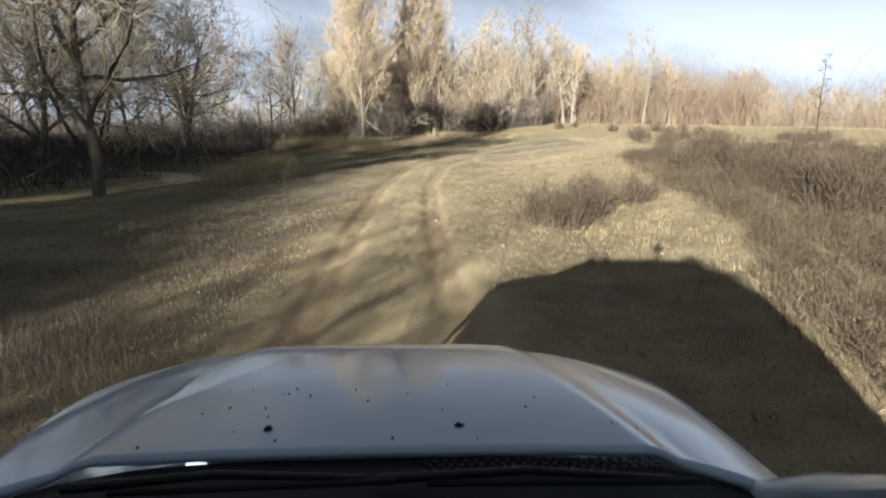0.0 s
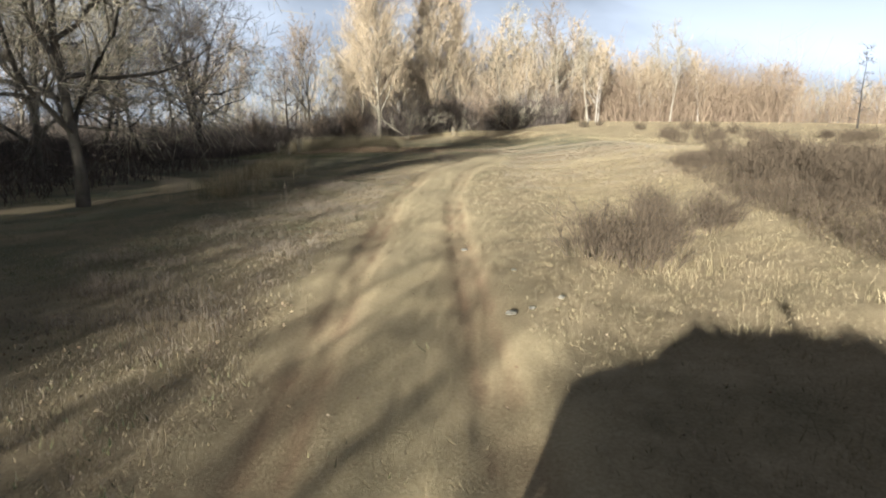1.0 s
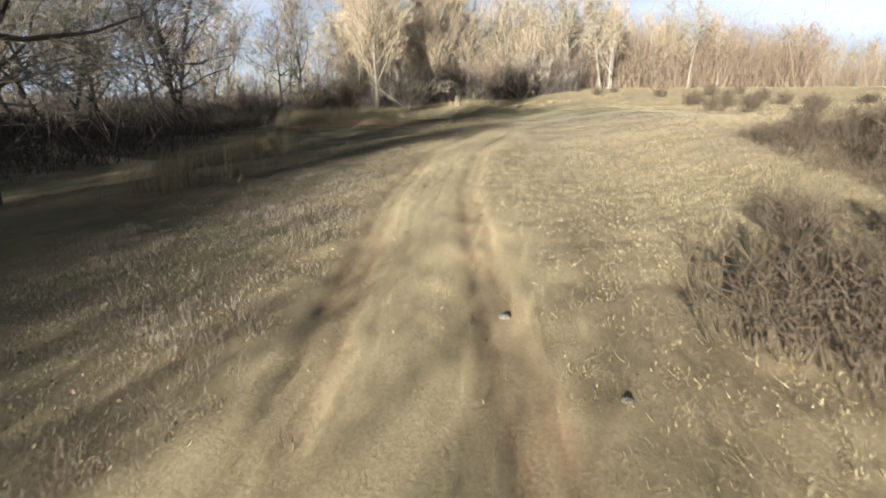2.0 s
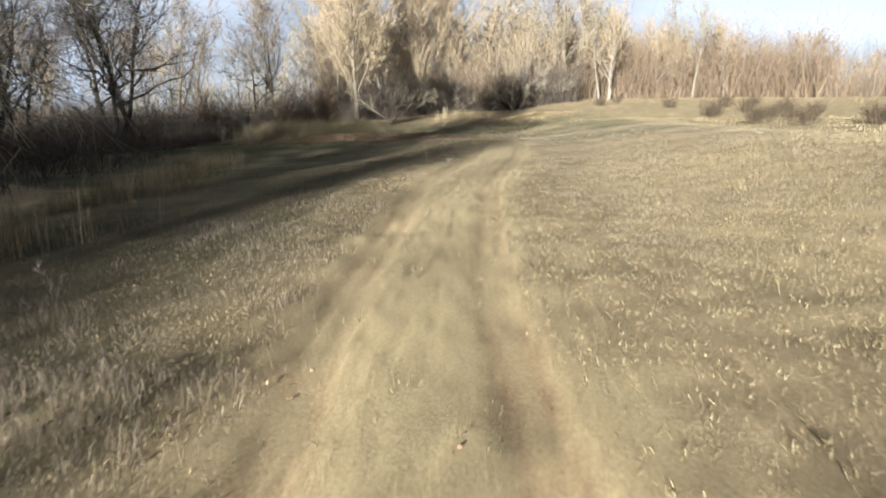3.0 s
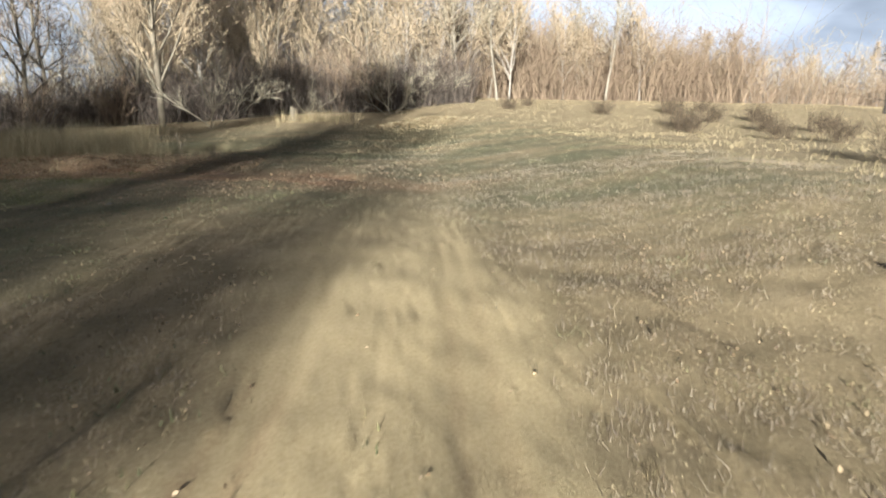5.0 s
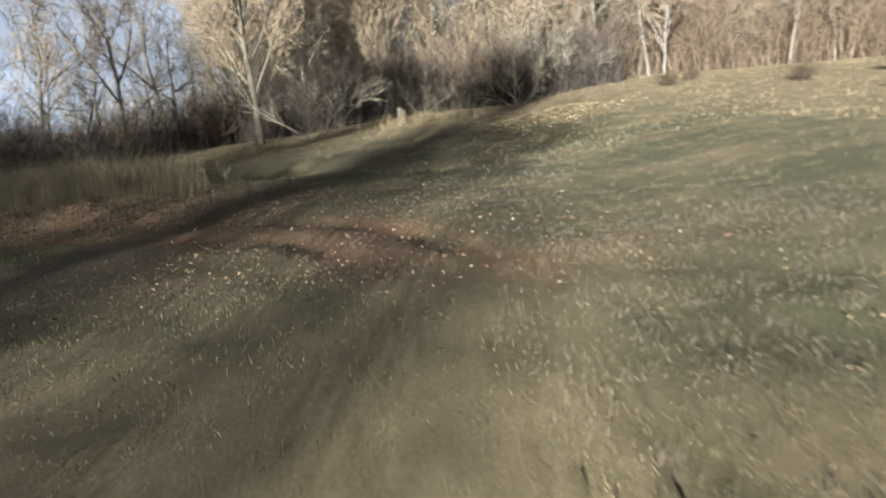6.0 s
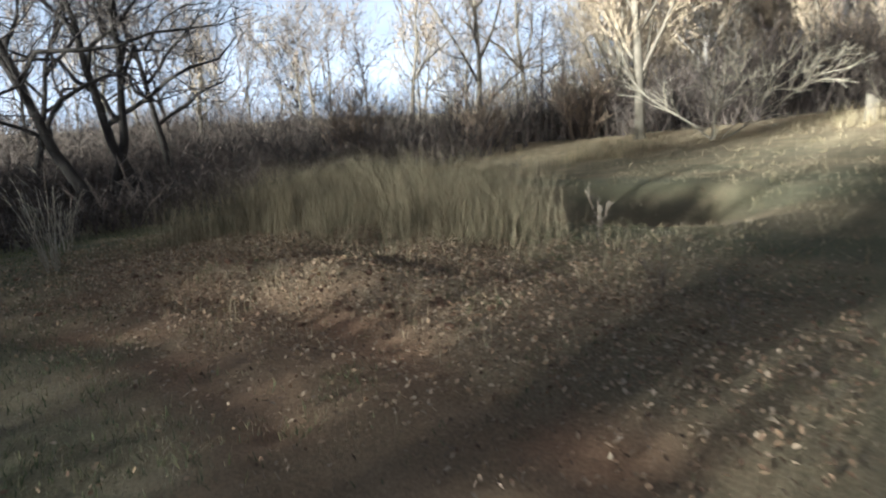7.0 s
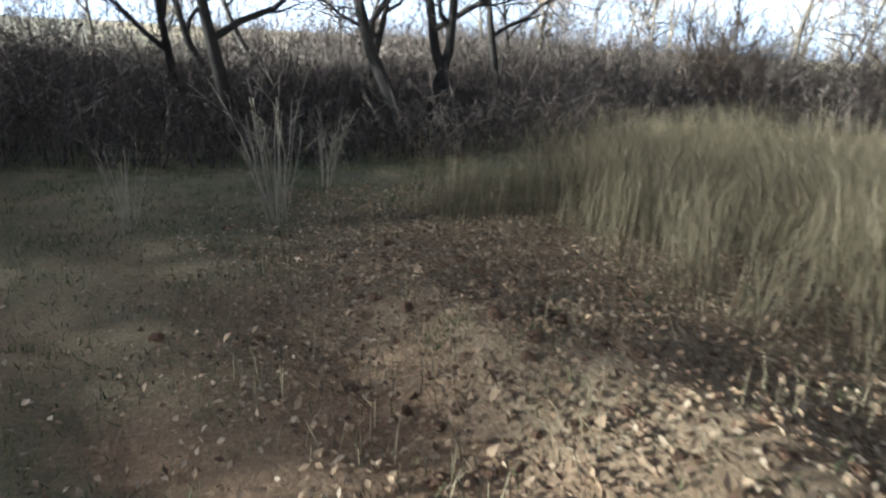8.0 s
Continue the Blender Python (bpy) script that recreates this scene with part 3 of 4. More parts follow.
for n in range(50):
    x, y = R.uniform(22, 110), R.uniform(100, 150)
    again((bir2, bir2, bir1)[n % 3], x, y, R.uniform(0, 360), R.uniform(0.5, 0.8))
# Unseen wood added behind the start, to shade the left of the meadow.
for n in range(11):
    u, y = R.uniform(-25, -14.0), R.uniform(-42, -12)
    again((open1, open2, open1, mid1)[n % 4], u + 0.27 * y, y, R.uniform(0, 360), R.uniform(0.85, 1.15))
for n in range(16):
    u, y = R.uniform(-62, -37), R.uniform(-30, 18)
    again((open1, open2, dark1)[n % 3], u + 0.27 * y, y, R.uniform(0, 360), R.uniform(0.8, 1.1))

for n in range(7):
    x, y = R.uniform(-50, -25), R.uniform(12, 48)
    if off_line(np.array(x), np.array(y), LANE)[0] > 2.0:
        again((open1, open2, open2, mid1)[n % 4], x, y, R.uniform(0, 360), R.uniform(0.75, 1.0))
# Unseen thin trees behind the start, added for streaks of shade on the track.
for u, y, t, k in ((-7.6, -34, 10, 0.62), (-3.2, -46, 120, 0.8), (-4.9, -40, 220, 0.7)):
    again(mid1, u + 0.27 * y, y, t, k)

# ---- bushes ----
low = put(bush("bush", 81, 4.6, 8, 1.8, 13, 7, "twig_pale", 0.007, (0.5, -0.2), 0.3, 0.05, 0.2, 0.032), -8.2, 77.0, 0, 1.0,
          "low spreading pale bush with drooping bare branches in sunlight", "bush", "bushes of the wood edge")
again(low, 2.6, 81.5, 300, 0.9)
again(low, 5.4, 84.5, 340, 0.8)
again(low, -3.0, 84.0, 40, 0.55)
tan = put(bush("bush", 83, 4.4, 30, 0.5, 8, 5, "twig_red", 0.012, (0, 0), 0.9, 0.03, 0.08, 0.03), -0.6, 85.0, 0, 1.0,
          "dense rounded reddish-brown leafless bush", "bush", "bushes of the wood edge")
for x, y, s in ((1.4, 84, 0.7), (-4.4, 87.5, 0.9), (-15.5, 83, 0.8), (7.6, 90, 0.8), (-18.5, 78.5, 0.7), (-24, 76, 0.9)):
    again(tan, x, y, x * 37 % 360, s)
heath = put(bush("shrub", 85, 0.8, 64, 0.75, 8, 4, "heath", 0.0026, (0, 0), 0.5, 0.02, 0.09, 0.006), 1.9, 15.9, 0, 1.0,
            "low twiggy dark reddish-brown shrub in dry grass", "shrub", "meadow shrubs")
for n, (x, y) in enumerate([(2.9, 16.6), (3.9, 17.4), (2.3, 15.2), (3.3, 18.6)]):
    again(heath, x, y, n * 71, 0.75 + 0.13 * (n % 3))
for n in range(55):
    y = R.uniform(11, 29)
    x = R.uniform(5.4 + 0.08 * (y - 11), 10.0 + 0.3 * (y - 10))
    again(heath, x, y, R.uniform(0, 360), R.uniform(0.45, 0.7) if R.uniform() < 0.4 else R.uniform(0.7, 1.15))
for n in range(26):
    again(heath, R.uniform(8, 30), R.uniform(44, 84), R.uniform(0, 360), R.uniform(0.8, 1.5))
canes = put(bush("shrub", 87, 2.4, 20, 0.42, 2, 1, "twig_pale", 0.005, (0, 0), 0.22, 0.02, 0.06, 0.0105), -14.2, 57.1, 0, 0.68,
            "upright clump of pale grey bare canes", "shrub", "cane clumps")
again(canes, -14.6, 55.6, 100, 0.42)
again(canes, -16.4, 58.4, 200, 0.52)


weed = put(bush("weed_plant", 89, 0.55, 4, 0.35, 5, 1, "weed", 0.004, (0, 0), 0.03, 0.02, 0.08, 0.005), -2.3, 37.6, 0, 1.0,
           "single dry upright weed with bare side shoots", "weed", "dry weeds")
for n, (x, y, k) in enumerate([(-1.6, 36.4, 0.6), (-4.6, 57.6, 1.0), (-3.9, 57.2, 0.8), (-6.3, 60.6, 1.2), (-10.4, 66.0, 1.6), (3.2, 33.0, 0.9), (5.6, 31.5, 0.8), (-4.4, 31.0, 0.8), (-5.2, 24.0, 0.9)]):
    again(weed, x, y, n * 77, k)


def thicket(name, seed, n, place, low_h, high_h, mat, label, twigs=5, thin=0.012):
    """Dense standing brush as one object."""
    r = np.random.RandomState(seed)
    x, y = place(r, n)
    p0 = np.stack([x, y, height(x, y) - 0.1], -1)
    h = r.uniform(low_h, high_h, n)
    h = h * np.clip(0.8 + 0.55 * waves(x, y, 5.0, seed + 50) + 0.2 * waves(x, y, 1.9, seed + 70), 0.25, 1.45)
    way = np.stack([r.normal(0, 0.3, n), r.normal(0, 0.3, n), np.ones(n)], -1)
    p1 = p0 + way * (h * 0.5)[:, None]
    p2 = p1 + (way + r.normal(0, 0.35, (n, 3))) * (h * 0.5)[:, None]
    a, b, ra, rb = [p0, p1], [p1, p2], [np.full(n, thin * 1.5), np.full(n, thin)], [np.full(n, thin), np.full(n, thin * 0.5)]
    for _ in range(twigs):
        f = r.uniform(0.2, 0.98, n)[:, None]
        s = np.where(f < 0.5, p0 + (p1 - p0) * f * 2, p1 + (p2 - p1) * (f * 2 - 1))
        d = np.stack([r.normal(0, 0.7, n), r.normal(0, 0.7, n), np.full(n, 0.6)], -1)
        e = s + d * (h * r.uniform(0.12, 0.32, n))[:, None]
        a.append(s), b.append(e), ra.append(np.full(n, thin * 0.7)), rb.append(np.full(n, thin * 0.4))
    me = mesh(name, *ribbons(np.concatenate(a), np.concatenate(b), np.concatenate(ra) * 1.2, np.concatenate(rb) * 1.2, seed), M[mat])
    return tagged(new(name, me), label, "brush", kind="stuff")


def band(x0, x1, front, depth):
    def place(r, n):
        x = r.uniform(x0, x1, n)
        return x, front(x) + waves(x, x * 0.3, 9.0, 4) * 1.5 + depth * r.uniform(0, 1, n) ** 1.4
    return place


thicket("brush", 1, 8000, band(-20, 9, lambda x: 83.5 + 0 * x, 14), 1.5, 4.5, "brush", "dense dark brown leafless undergrowth at the wood edge")
thicket("brush", 2, 8000, band(-75, -17, lambda x: 74 + 0.15 * (x + 20), 24), 1.6, 3.4, "brush", "dense dark brown leafless undergrowth below the bank", 7, 0.012)
thicket("brush", 3, 5500, lambda r, n: (-27 - 22 * r.uniform(0, 1, n) ** 1.3, r.uniform(28, 72, n)), 0.8, 1.9, "brush", "dark leafless undergrowth under the trees", 7, 0.012)
thicket("brush", 4, 7500, band(8, 125, lambda x: 96 + 0.04 * x, 30), 2.0, 6.0, "twig_red", "reddish-brown young growth along the meadow's far edge")
thicket("brush", 5, 2500, lambda r, n: (r.uniform(-32, -15.5, n), r.uniform(26, 50, n)), 0.5, 1.6, "brush", "low dark brush beneath the trees")
thicket("brush", 7, 9000, lambda r, n: (-20.3 - 24 * r.uniform(0, 1, n) ** 1.3, r.uniform(47, 84, n)), 0.7, 1.9, "brush", "dark leafless undergrowth behind the old trees", 7, 0.013)
# Unseen hedge behind the start, added to throw shade over the left meadow.
thicket("brush", 6, 2600, lambda r, n: ((lambda u, y: (u + 0.27 * y, y))(r.uniform(-22, -11.3, n), r.uniform(-16, -9, n))), 3.4, 8.2, "brush", "unseen tall leafless hedge added behind the start to shade the meadow", 8, 0.02)


# Lower unseen hedge, added to bring the shade edge nearer the track.
thicket("brush", 8, 2600, lambda r, n: ((lambda u, y: (u + 0.27 * y, y))(r.uniform(-12, -7.4, n), r.uniform(-13, -7, n))), 3.0, 5.4, "brush", "unseen leafless hedge added behind the start to shade the left verge", 8, 0.02)
# Unseen saplings, added to break the sunlight on the first metres of track.
thicket("brush", 17, 430, lambda r, n: ((lambda u, y: (u + 0.27 * y, y))(r.uniform(-7.6, -2.3, n), r.uniform(-16, -9, n))), 2.2, 5.2, "brush", "unseen thin saplings added behind the start to streak the track with shade", 8, 0.02)
thicket("brush", 12, 3200, lambda r, n: (r.uniform(-64, -38, n), r.uniform(36, 98, n)), 1.2, 2.7, "brush", "tall dark leafless thicket in the hollow", 5, 0.024)
thicket("brush", 13, 2600, lambda r, n: (r.uniform(-19, 10, n), r.uniform(93, 114, n)), 5.0, 10.5, "twig_tan", "tall pale brown young growth inside the wood", 9, 0.016)
thicket("brush", 14, 4500, lambda r, n: (r.uniform(7, 40, n), r.uniform(95, 118, n)), 3.5, 8.5, "twig_red", "tall reddish-tan young growth at the meadow's far corner", 8, 0.015)
thicket("far_wood", 9, 1500, lambda r, n: (r.uniform(-150, -65, n), r.uniform(10, 160, n)), 4.0, 10.0, "brush", "distant leafless wood beyond the valley", 4, 0.04)
thicket("far_wood", 10, 3600, lambda r, n: (r.uniform(-70, 120, n), r.uniform(128, 210, n)), 6.0, 12.0, "twig_grey", "distant leafless wood behind the meadow", 4, 0.04)
thicket("far_wood", 11, 3000, lambda r, n: (r.uniform(115, 260, n), r.uniform(40, 220, n)), 4.0, 8.0, "twig_red", "distant young reddish wood", 4, 0.04)


def heather(r, n):
    y = r.uniform(5, 30, n)
    return 4.4 + 0.08 * (y - 11) - 1.0 * (1 - smooth(9, 14, y)) + (0.4 * r.uniform(0, 1, n) + 9.5 * r.uniform(0, 1, n) ** 1.2), y


thicket("heather", 15, 34000, heather, 0.18, 0.56, "heath", "low dark brown heathy scrub in dry grass", 5, 0.0024)


# Strip out of view; its added thicket keeps sun off the bend and dark trees.
def hollow(r, n):
    y = r.uniform(-7, 11, n)
    return r.uniform(-48, -23.5, n) + 0.27 * y, y


thicket("brush", 16, 3800, hollow, 8.5, 12.8, "brush", "unseen tall leafless thicket added beside the start to shade the bend", 10, 0.016)
# ---- grass ----
def blades(name, seed, x, y, h, width, mat, label, bend=0.35, parts=2, sway=0.0):
    r = np.random.RandomState(seed)
    n = len(x)
    base = np.stack([x, y, height(x, y) - 0.01], -1)
    a = r.uniform(0, 6.28, n)
    side = np.stack([np.cos(a), np.sin(a), np.zeros(n)], -1) * (width * r.uniform(0.6, 1.3, n))[:, None]
    b = r.uniform(0, 6.28, n)
    tip = np.stack([np.cos(b), np.sin(b), np.zeros(n)], -1) * (h * np.abs(r.normal(0, bend, n)))[:, None]
    if sway:
        tip = tip + np.stack([waves(x, y, 1.3, 60), waves(x, y, 1.3, 61), np.zeros(n)], -1) * (h * sway)[:, None]
    up = np.array([[0, 0, 1.0]]) * h[:, None]
    if parts == 1:
        verts = np.stack([base - side, base + side, base + tip + up], 1).reshape(-1, 3)
        faces = np.arange(3 * n).reshape(-1, 3)
    else:
        mid = base + tip * 0.3 + up * 0.6
        verts = np.stack([base - side, base + side, mid - side * 0.7, mid + side * 0.7, base + tip + up], 1).reshape(-1, 3)
        faces = (np.arange(n)[:, None, None] * 5 + np.array([[0, 1, 3], [0, 3, 2], [2, 3, 4]])[None]).reshape(-1, 3)
    return tagged(new(name, mesh(name, verts, faces, M[mat])), label, "grass", kind="stuff")


def tufts(seed, n, x0, x1, y0, y1, per, spread, keep):
    """Places of blades in tufts where keep(x, y) allows."""
    r = np.random.RandomState(seed)
    x, y = r.uniform(x0, x1, n), r.uniform(y0, y1, n)
    ok = r.uniform(0, 1, n) < keep(x, y)
    x, y = np.repeat(x[ok], per), np.repeat(y[ok], per)
    return x + r.normal(0, spread, len(x)), y + r.normal(0, spread, len(y)), r


def meadow(x, y):
    bare, mud, lane, litter = soil(x, y)
    return np.clip(1 - 1.2 * np.maximum.reduce([bare, 0.7 * mud, lane]) - 0.6 * litter, 0.02, 1)


def patchy(x, y):
    return meadow(x, y) * np.clip(0.55 + 0.6 * waves(x, y, 4.0, 31), 0.05, 1)


x, y, r = tufts(101, 36000, -9, 9, 4, 36, 6, 0.06, meadow)
blades("dry_grass", 201, x, y, r.uniform(0.012, 0.06, len(x)), 0.004, "straw", "short dry straw-coloured meadow grass", 1.3, 1)
x, y, r = tufts(102, 28000, -14, 10, 34, 70, 6, 0.06, meadow)
blades("dry_grass", 202, x, y, r.uniform(0.012, 0.05, len(x)), 0.0032, "straw", "short dry straw-coloured meadow grass", 0.9, 1)
x, y, r = tufts(103, 17000, -6.5, -1.0, 4, 30, 6, 0.06, lambda x, y: patchy(x, y) * smooth(-1.6, -2.4, x))
blades("tall_grass", 203, x, y, r.uniform(0.03, 0.26, len(x)) * np.clip(0.5 + 0.9 * waves(x, y, 1.6, 47), 0.15, 1.4), 0.0022, "weed", "ragged dry grass and weeds along the track", 0.8, 2)
x, y, r = tufts(104, 15000, 1.0, 11, 4, 36, 6, 0.07, lambda x, y: patchy(x, y) * smooth(1.6, 3.0, x) * (1 - 0.85 * smooth(4.2, 5.4, x) * (1 - smooth(26, 31, y))))
blades("tall_grass", 204, x, y, r.uniform(0.03, 0.24, len(x)) * np.clip(0.5 + 0.9 * waves(x, y, 2.0, 48), 0.15, 1.4), 0.0022, "straw", "tall dry grass beside the track", 0.75, 2)
x, y, r = tufts(105, 16000, -16, 0, 8, 62, 6, 0.08, lambda x, y: meadow(x, y) * np.clip(0.5 + waves(x, y, 6.0, 33), 0, 1))
blades("green_grass", 205, x, y, r.uniform(0.02, 0.08, len(x)), 0.006, "green", "short green winter grass in the shade", 0.5, 1)
x, y, r = tufts(110, 15000, -24, -6, 50, 62.5, 7, 0.07, lambda x, y: np.maximum(meadow(x, y), 0.35) * np.clip(0.6 + 0.9 * waves(x, y, 3.0, 35), 0, 1))
blades("green_grass", 210, x, y, r.uniform(0.03, 0.11, len(x)), 0.005, "green", "short green winter grass beside the muddy bend", 0.7, 1)
x, y, r = tufts(112, 7000, -10, 5, 49, 64, 6, 0.07, lambda x, y: np.clip(0.4 + 0.9 * waves(x, y, 2.6, 37), 0, 1) * (1 - 0.7 * soil(x, y)[1]))
blades("dry_grass", 212, x, y, r.uniform(0.02, 0.10, len(x)), 0.003, "weed", "short ragged dry grass round the muddy bend", 1.0, 1)
x, y, r = tufts(114, 15000, 0.8, 9.5, 25, 52, 7, 0.06, lambda x, y: meadow(x, y) * np.clip(0.6 + 0.8 * waves(x, y, 2.4, 51), 0.08, 1))
blades("dry_grass", 214, x, y, r.uniform(0.02, 0.11, len(x)), 0.0028, "weed", "matted brown autumn grass beside the track", 0.8, 1)
x, y, r = tufts(115, 6000, 0.8, 9.5, 25, 62, 7, 0.07, lambda x, y: meadow(x, y) * smooth(0.0, 0.6, waves(x, y, 2.8, 52)))
blades("green_grass", 215, x, y, r.uniform(0.02, 0.08, len(x)), 0.003, "green", "patches of short olive grass on the meadow", 0.7, 1)
x, y, r = tufts(116, 12000, -5.6, -1.4, 5, 42, 7, 0.06, lambda x, y: meadow(x, y) * np.clip(0.5 + 0.8 * waves(x, y, 1.8, 53), 0.05, 1))
blades("dry_grass", 216, x, y, r.uniform(0.02, 0.10, len(x)), 0.0026, "weed", "matted brown autumn grass on the verge", 0.8, 1)
x, y, r = tufts(111, 900, -16, -4, 55.8, 61, 4, 0.08, lambda x, y: 0.6 + 0 * x)
blades("tall_grass", 211, x, y, r.uniform(0.08, 0.35, len(x)), 0.0035, "reed", "thin dry stalks standing in leaf litter", 0.6, 2)
x, y, r = tufts(106, 26000, -40, 60, 60, 96, 4, 0.2, lambda x, y: 0.7 + 0 * x)
blades("dry_grass", 206, x, y, r.uniform(0.03, 0.15, len(x)), 0.011, "straw", "distant rough dry grass", 0.9, 1)
x, y, r = tufts(107, 12000, 8, 60, 8, 62, 5, 0.12, lambda x, y: 0.8 + 0 * x)
blades("dry_grass", 207, x, y, r.uniform(0.03, 0.16, len(x)), 0.009, "straw", "rough dry grass on the open meadow", 0.4, 1)
x, y, r = tufts(108, 16000, -17, -6, 26, 76, 9, 0.1, lambda x, y: np.exp(-((np.minimum(off_line(x, y, [(-8.4, 27), (-9.4, 34), (-11.7, 43), (-12.6, 47)])[0], off_line(x, y, [(-13.5, 67), (-12.0, 71), (-10.5, 75)])[0]) / 1.1) ** 2)) * smooth(-0.3, 0.5, waves(x, y, 3.4, 49)))
blades("tall_grass", 208, x, y, r.uniform(0.25, 0.95, len(x)) * np.clip(0.7 + 0.7 * waves(x, y, 2.0, 46), 0.3, 1.4), 0.005, "straw", "ragged tall dry grass along the edge of the bank", 0.3, 2)

x, y, r = tufts(113, 420, -6.5, 0.5, 75.0, 79.5, 9, 0.14, lambda x, y: np.exp(-(((x + 2.6) / 1.9) ** 2 + ((y - 77.2) / 1.3) ** 2)))
blades("tall_grass", 213, x, y, r.uniform(0.3, 0.85, len(x)), 0.006, "straw", "golden tall grass round the stump", 0.35, 2)


def reedbed(x, y):
    edge = np.minimum.reduce([y - 59.3 + 0.4 * smooth(-10, -7.5, x), -7.9 - 0.6 * (y - 62) - x, 0.75 * (x + 14.2 + 0.6 * (y - 60)), 68.5 - y]) + waves(x, y, 2.2, 41) * 0.8
    return smooth(-0.2, 0.7, edge) * (0.05 + 0.95 * smooth(-0.35, 0.4, waves(x, y, 1.9, 42)))


x, y, r = tufts(109, 22000, -20, -6.5, 58.3, 70, 10, 0.12, reedbed)
blades("reeds", 209, x, y, r.uniform(0.4, 1.2, len(x)) * np.clip(0.85 + 0.6 * waves(x, y, 1.1, 44), 0.35, 1.35), 0.0030, "reed", "stand of tall dry straw-coloured reed grass on the bank", 0.4, 2, 0.6)

# ---- fallen leaves, stones, clods, stump ----
r = np.random.RandomState(301)
x = np.concatenate([r.uniform(-20, 4, 40000), r.uniform(-16, -3, 42000)])
y = np.concatenate([r.uniform(49, 66, 40000), r.uniform(54.5, 61.5, 42000)])
ok = r.uniform(0, 1, len(x)) < soil(x, y)[3] * (1 - 0.7 * soil(x, y)[1])
ok &= ~((x > 5) & (y < 35))
x, y = x[ok], y[ok]
at = np.stack([x, y, height(x, y) + r.uniform(0.01, 0.05, len(x))], -1)
tagged(new("fallen_leaves", mesh("fallen_leaves", *leaves(r, at, 0.024, True), M["leaf"])), "thick litter of curled brown and pale dead leaves", "leaves", kind="stuff")
x, y = r.normal(3.6, 1.15, 4200), r.normal(72.2, 0.8, 4200)
at = np.stack([x, y, height(x, y) + r.uniform(0.01, 0.09, len(x))], -1)
tagged(new("fallen_leaves", mesh("fallen_leaves", *leaves(r, at, 0.05, True), M["leaf_pale"])), "heap of pale fallen leaves in sunlight", "leaves", kind="stuff")
x, y = r.uniform(-7, 8, 1100), r.uniform(5, 48, 1100)
at = np.stack([x, y, height(x, y) + r.uniform(0.004, 0.018, len(x))], -1)
tagged(new("fallen_leaves", mesh("fallen_leaves", *leaves(r, at, 0.017, True), M["leaf"])), "scattered pale dead leaves in the meadow grass", "leaves", kind="stuff")


x, y = np.concatenate([r.uniform(-5.2, -1.3, 11000), r.uniform(2.0, 7.5, 7000)]), np.concatenate([r.uniform(4.5, 44, 11000), r.uniform(22, 50, 7000)])
ok = r.uniform(0, 1, len(x)) < np.clip(0.45 + 0.8 * waves(x, y, 2.2, 29), 0.05, 1) * np.clip(1 - 1.3 * soil(x, y)[0], 0, 1)
x, y = x[ok], y[ok]
at = np.stack([x, y, height(x, y) + r.uniform(0.006, 0.05, len(x))], -1)
tagged(new("fallen_leaves", mesh("fallen_leaves", *leaves(r, at, 0.017), M["leaf_dull"])), "small brown curled leaves caught in the verge grass", "leaves", kind="stuff")


leaf_meshes = [mesh("leaf", *leaves(np.random.RandomState(400 + n), np.zeros((1, 3)), 0.042, True), M["leaf"]) for n in range(6)]
for n in range(300):
    x, y = r.uniform(-12.0, -6.8), r.uniform(55.9, 59.0)
    ob = new("leaf", leaf_meshes[n % 6])
    ob.parent = ground
    ob.matrix_basis = pose(x, y, float(height(x, y)) + r.uniform(0.03, 0.06), 0, 0, r.uniform(0, 360))


def lump(name, seed, size, mat, flat=0.6):
    r = np.random.RandomState(seed)
    bm = bmesh.new()
    bmesh.ops.create_icosphere(bm, subdivisions=2, radius=1.0)
    for v in bm.verts:
        n = noise.noise(v.co * 1.3 + Vector((seed, 0, 0)))
        v.co = v.co * (1 + 0.45 * n)
        v.co = Vector((v.co.x * size * 1.2, v.co.y * size, v.co.z * size * flat))
    me = bpy.data.meshes.new(name)
    bm.to_mesh(me)
    bm.free()
    me.materials.append(M[mat])
    return me


stone_meshes = [lump("stone", n + 1, 1.0, "stone") for n in range(4)]
clod_meshes = [lump("clod", n + 11, 1.0, "clod", 0.75) for n in range(4)]
for n, (x, y, s) in enumerate([(0.52, 12.9, 0.05), (0.75, 13.1, 0.035), (0.62, 14.8, 0.035), (3.9, 39.1, 0.045), (4.3, 39.3, 0.03), (3.0, 38.2, 0.03), (4.8, 40.8, 0.05), (5.2, 41.0, 0.045),
                               (7.6, 38.2, 0.11), (6.3, 25.5, 0.08), (0.5, 30.4, 0.035), (-5.1, 49.3, 0.06), (1.1, 13.5, 0.04), (-0.1, 16.6, 0.05)]):
    ob = new("stone", stone_meshes[n % 4])
    ob.matrix_basis = ground_pose(x, y, n * 53, -0.2 * s) @ Matrix.Diagonal((s, s, s, 1))
    tagged(ob, "pale weathered stone lying in the grass", "stone", "loose stones")
for n in range(150):
    x, y = r.normal(-9.0, 2.0), r.normal(57.2, 0.6)
    s = r.uniform(0.015, 0.05)
    ob = new("clod", clod_meshes[n % 4])
    ob.matrix_basis = ground_pose(x, y, r.uniform(0, 360), -0.3 * s) @ Matrix.Diagonal((s, s, s, 1))
    tagged(ob, "reddish-brown clod of churned soil", "clod", "clods beside the muddy bend")


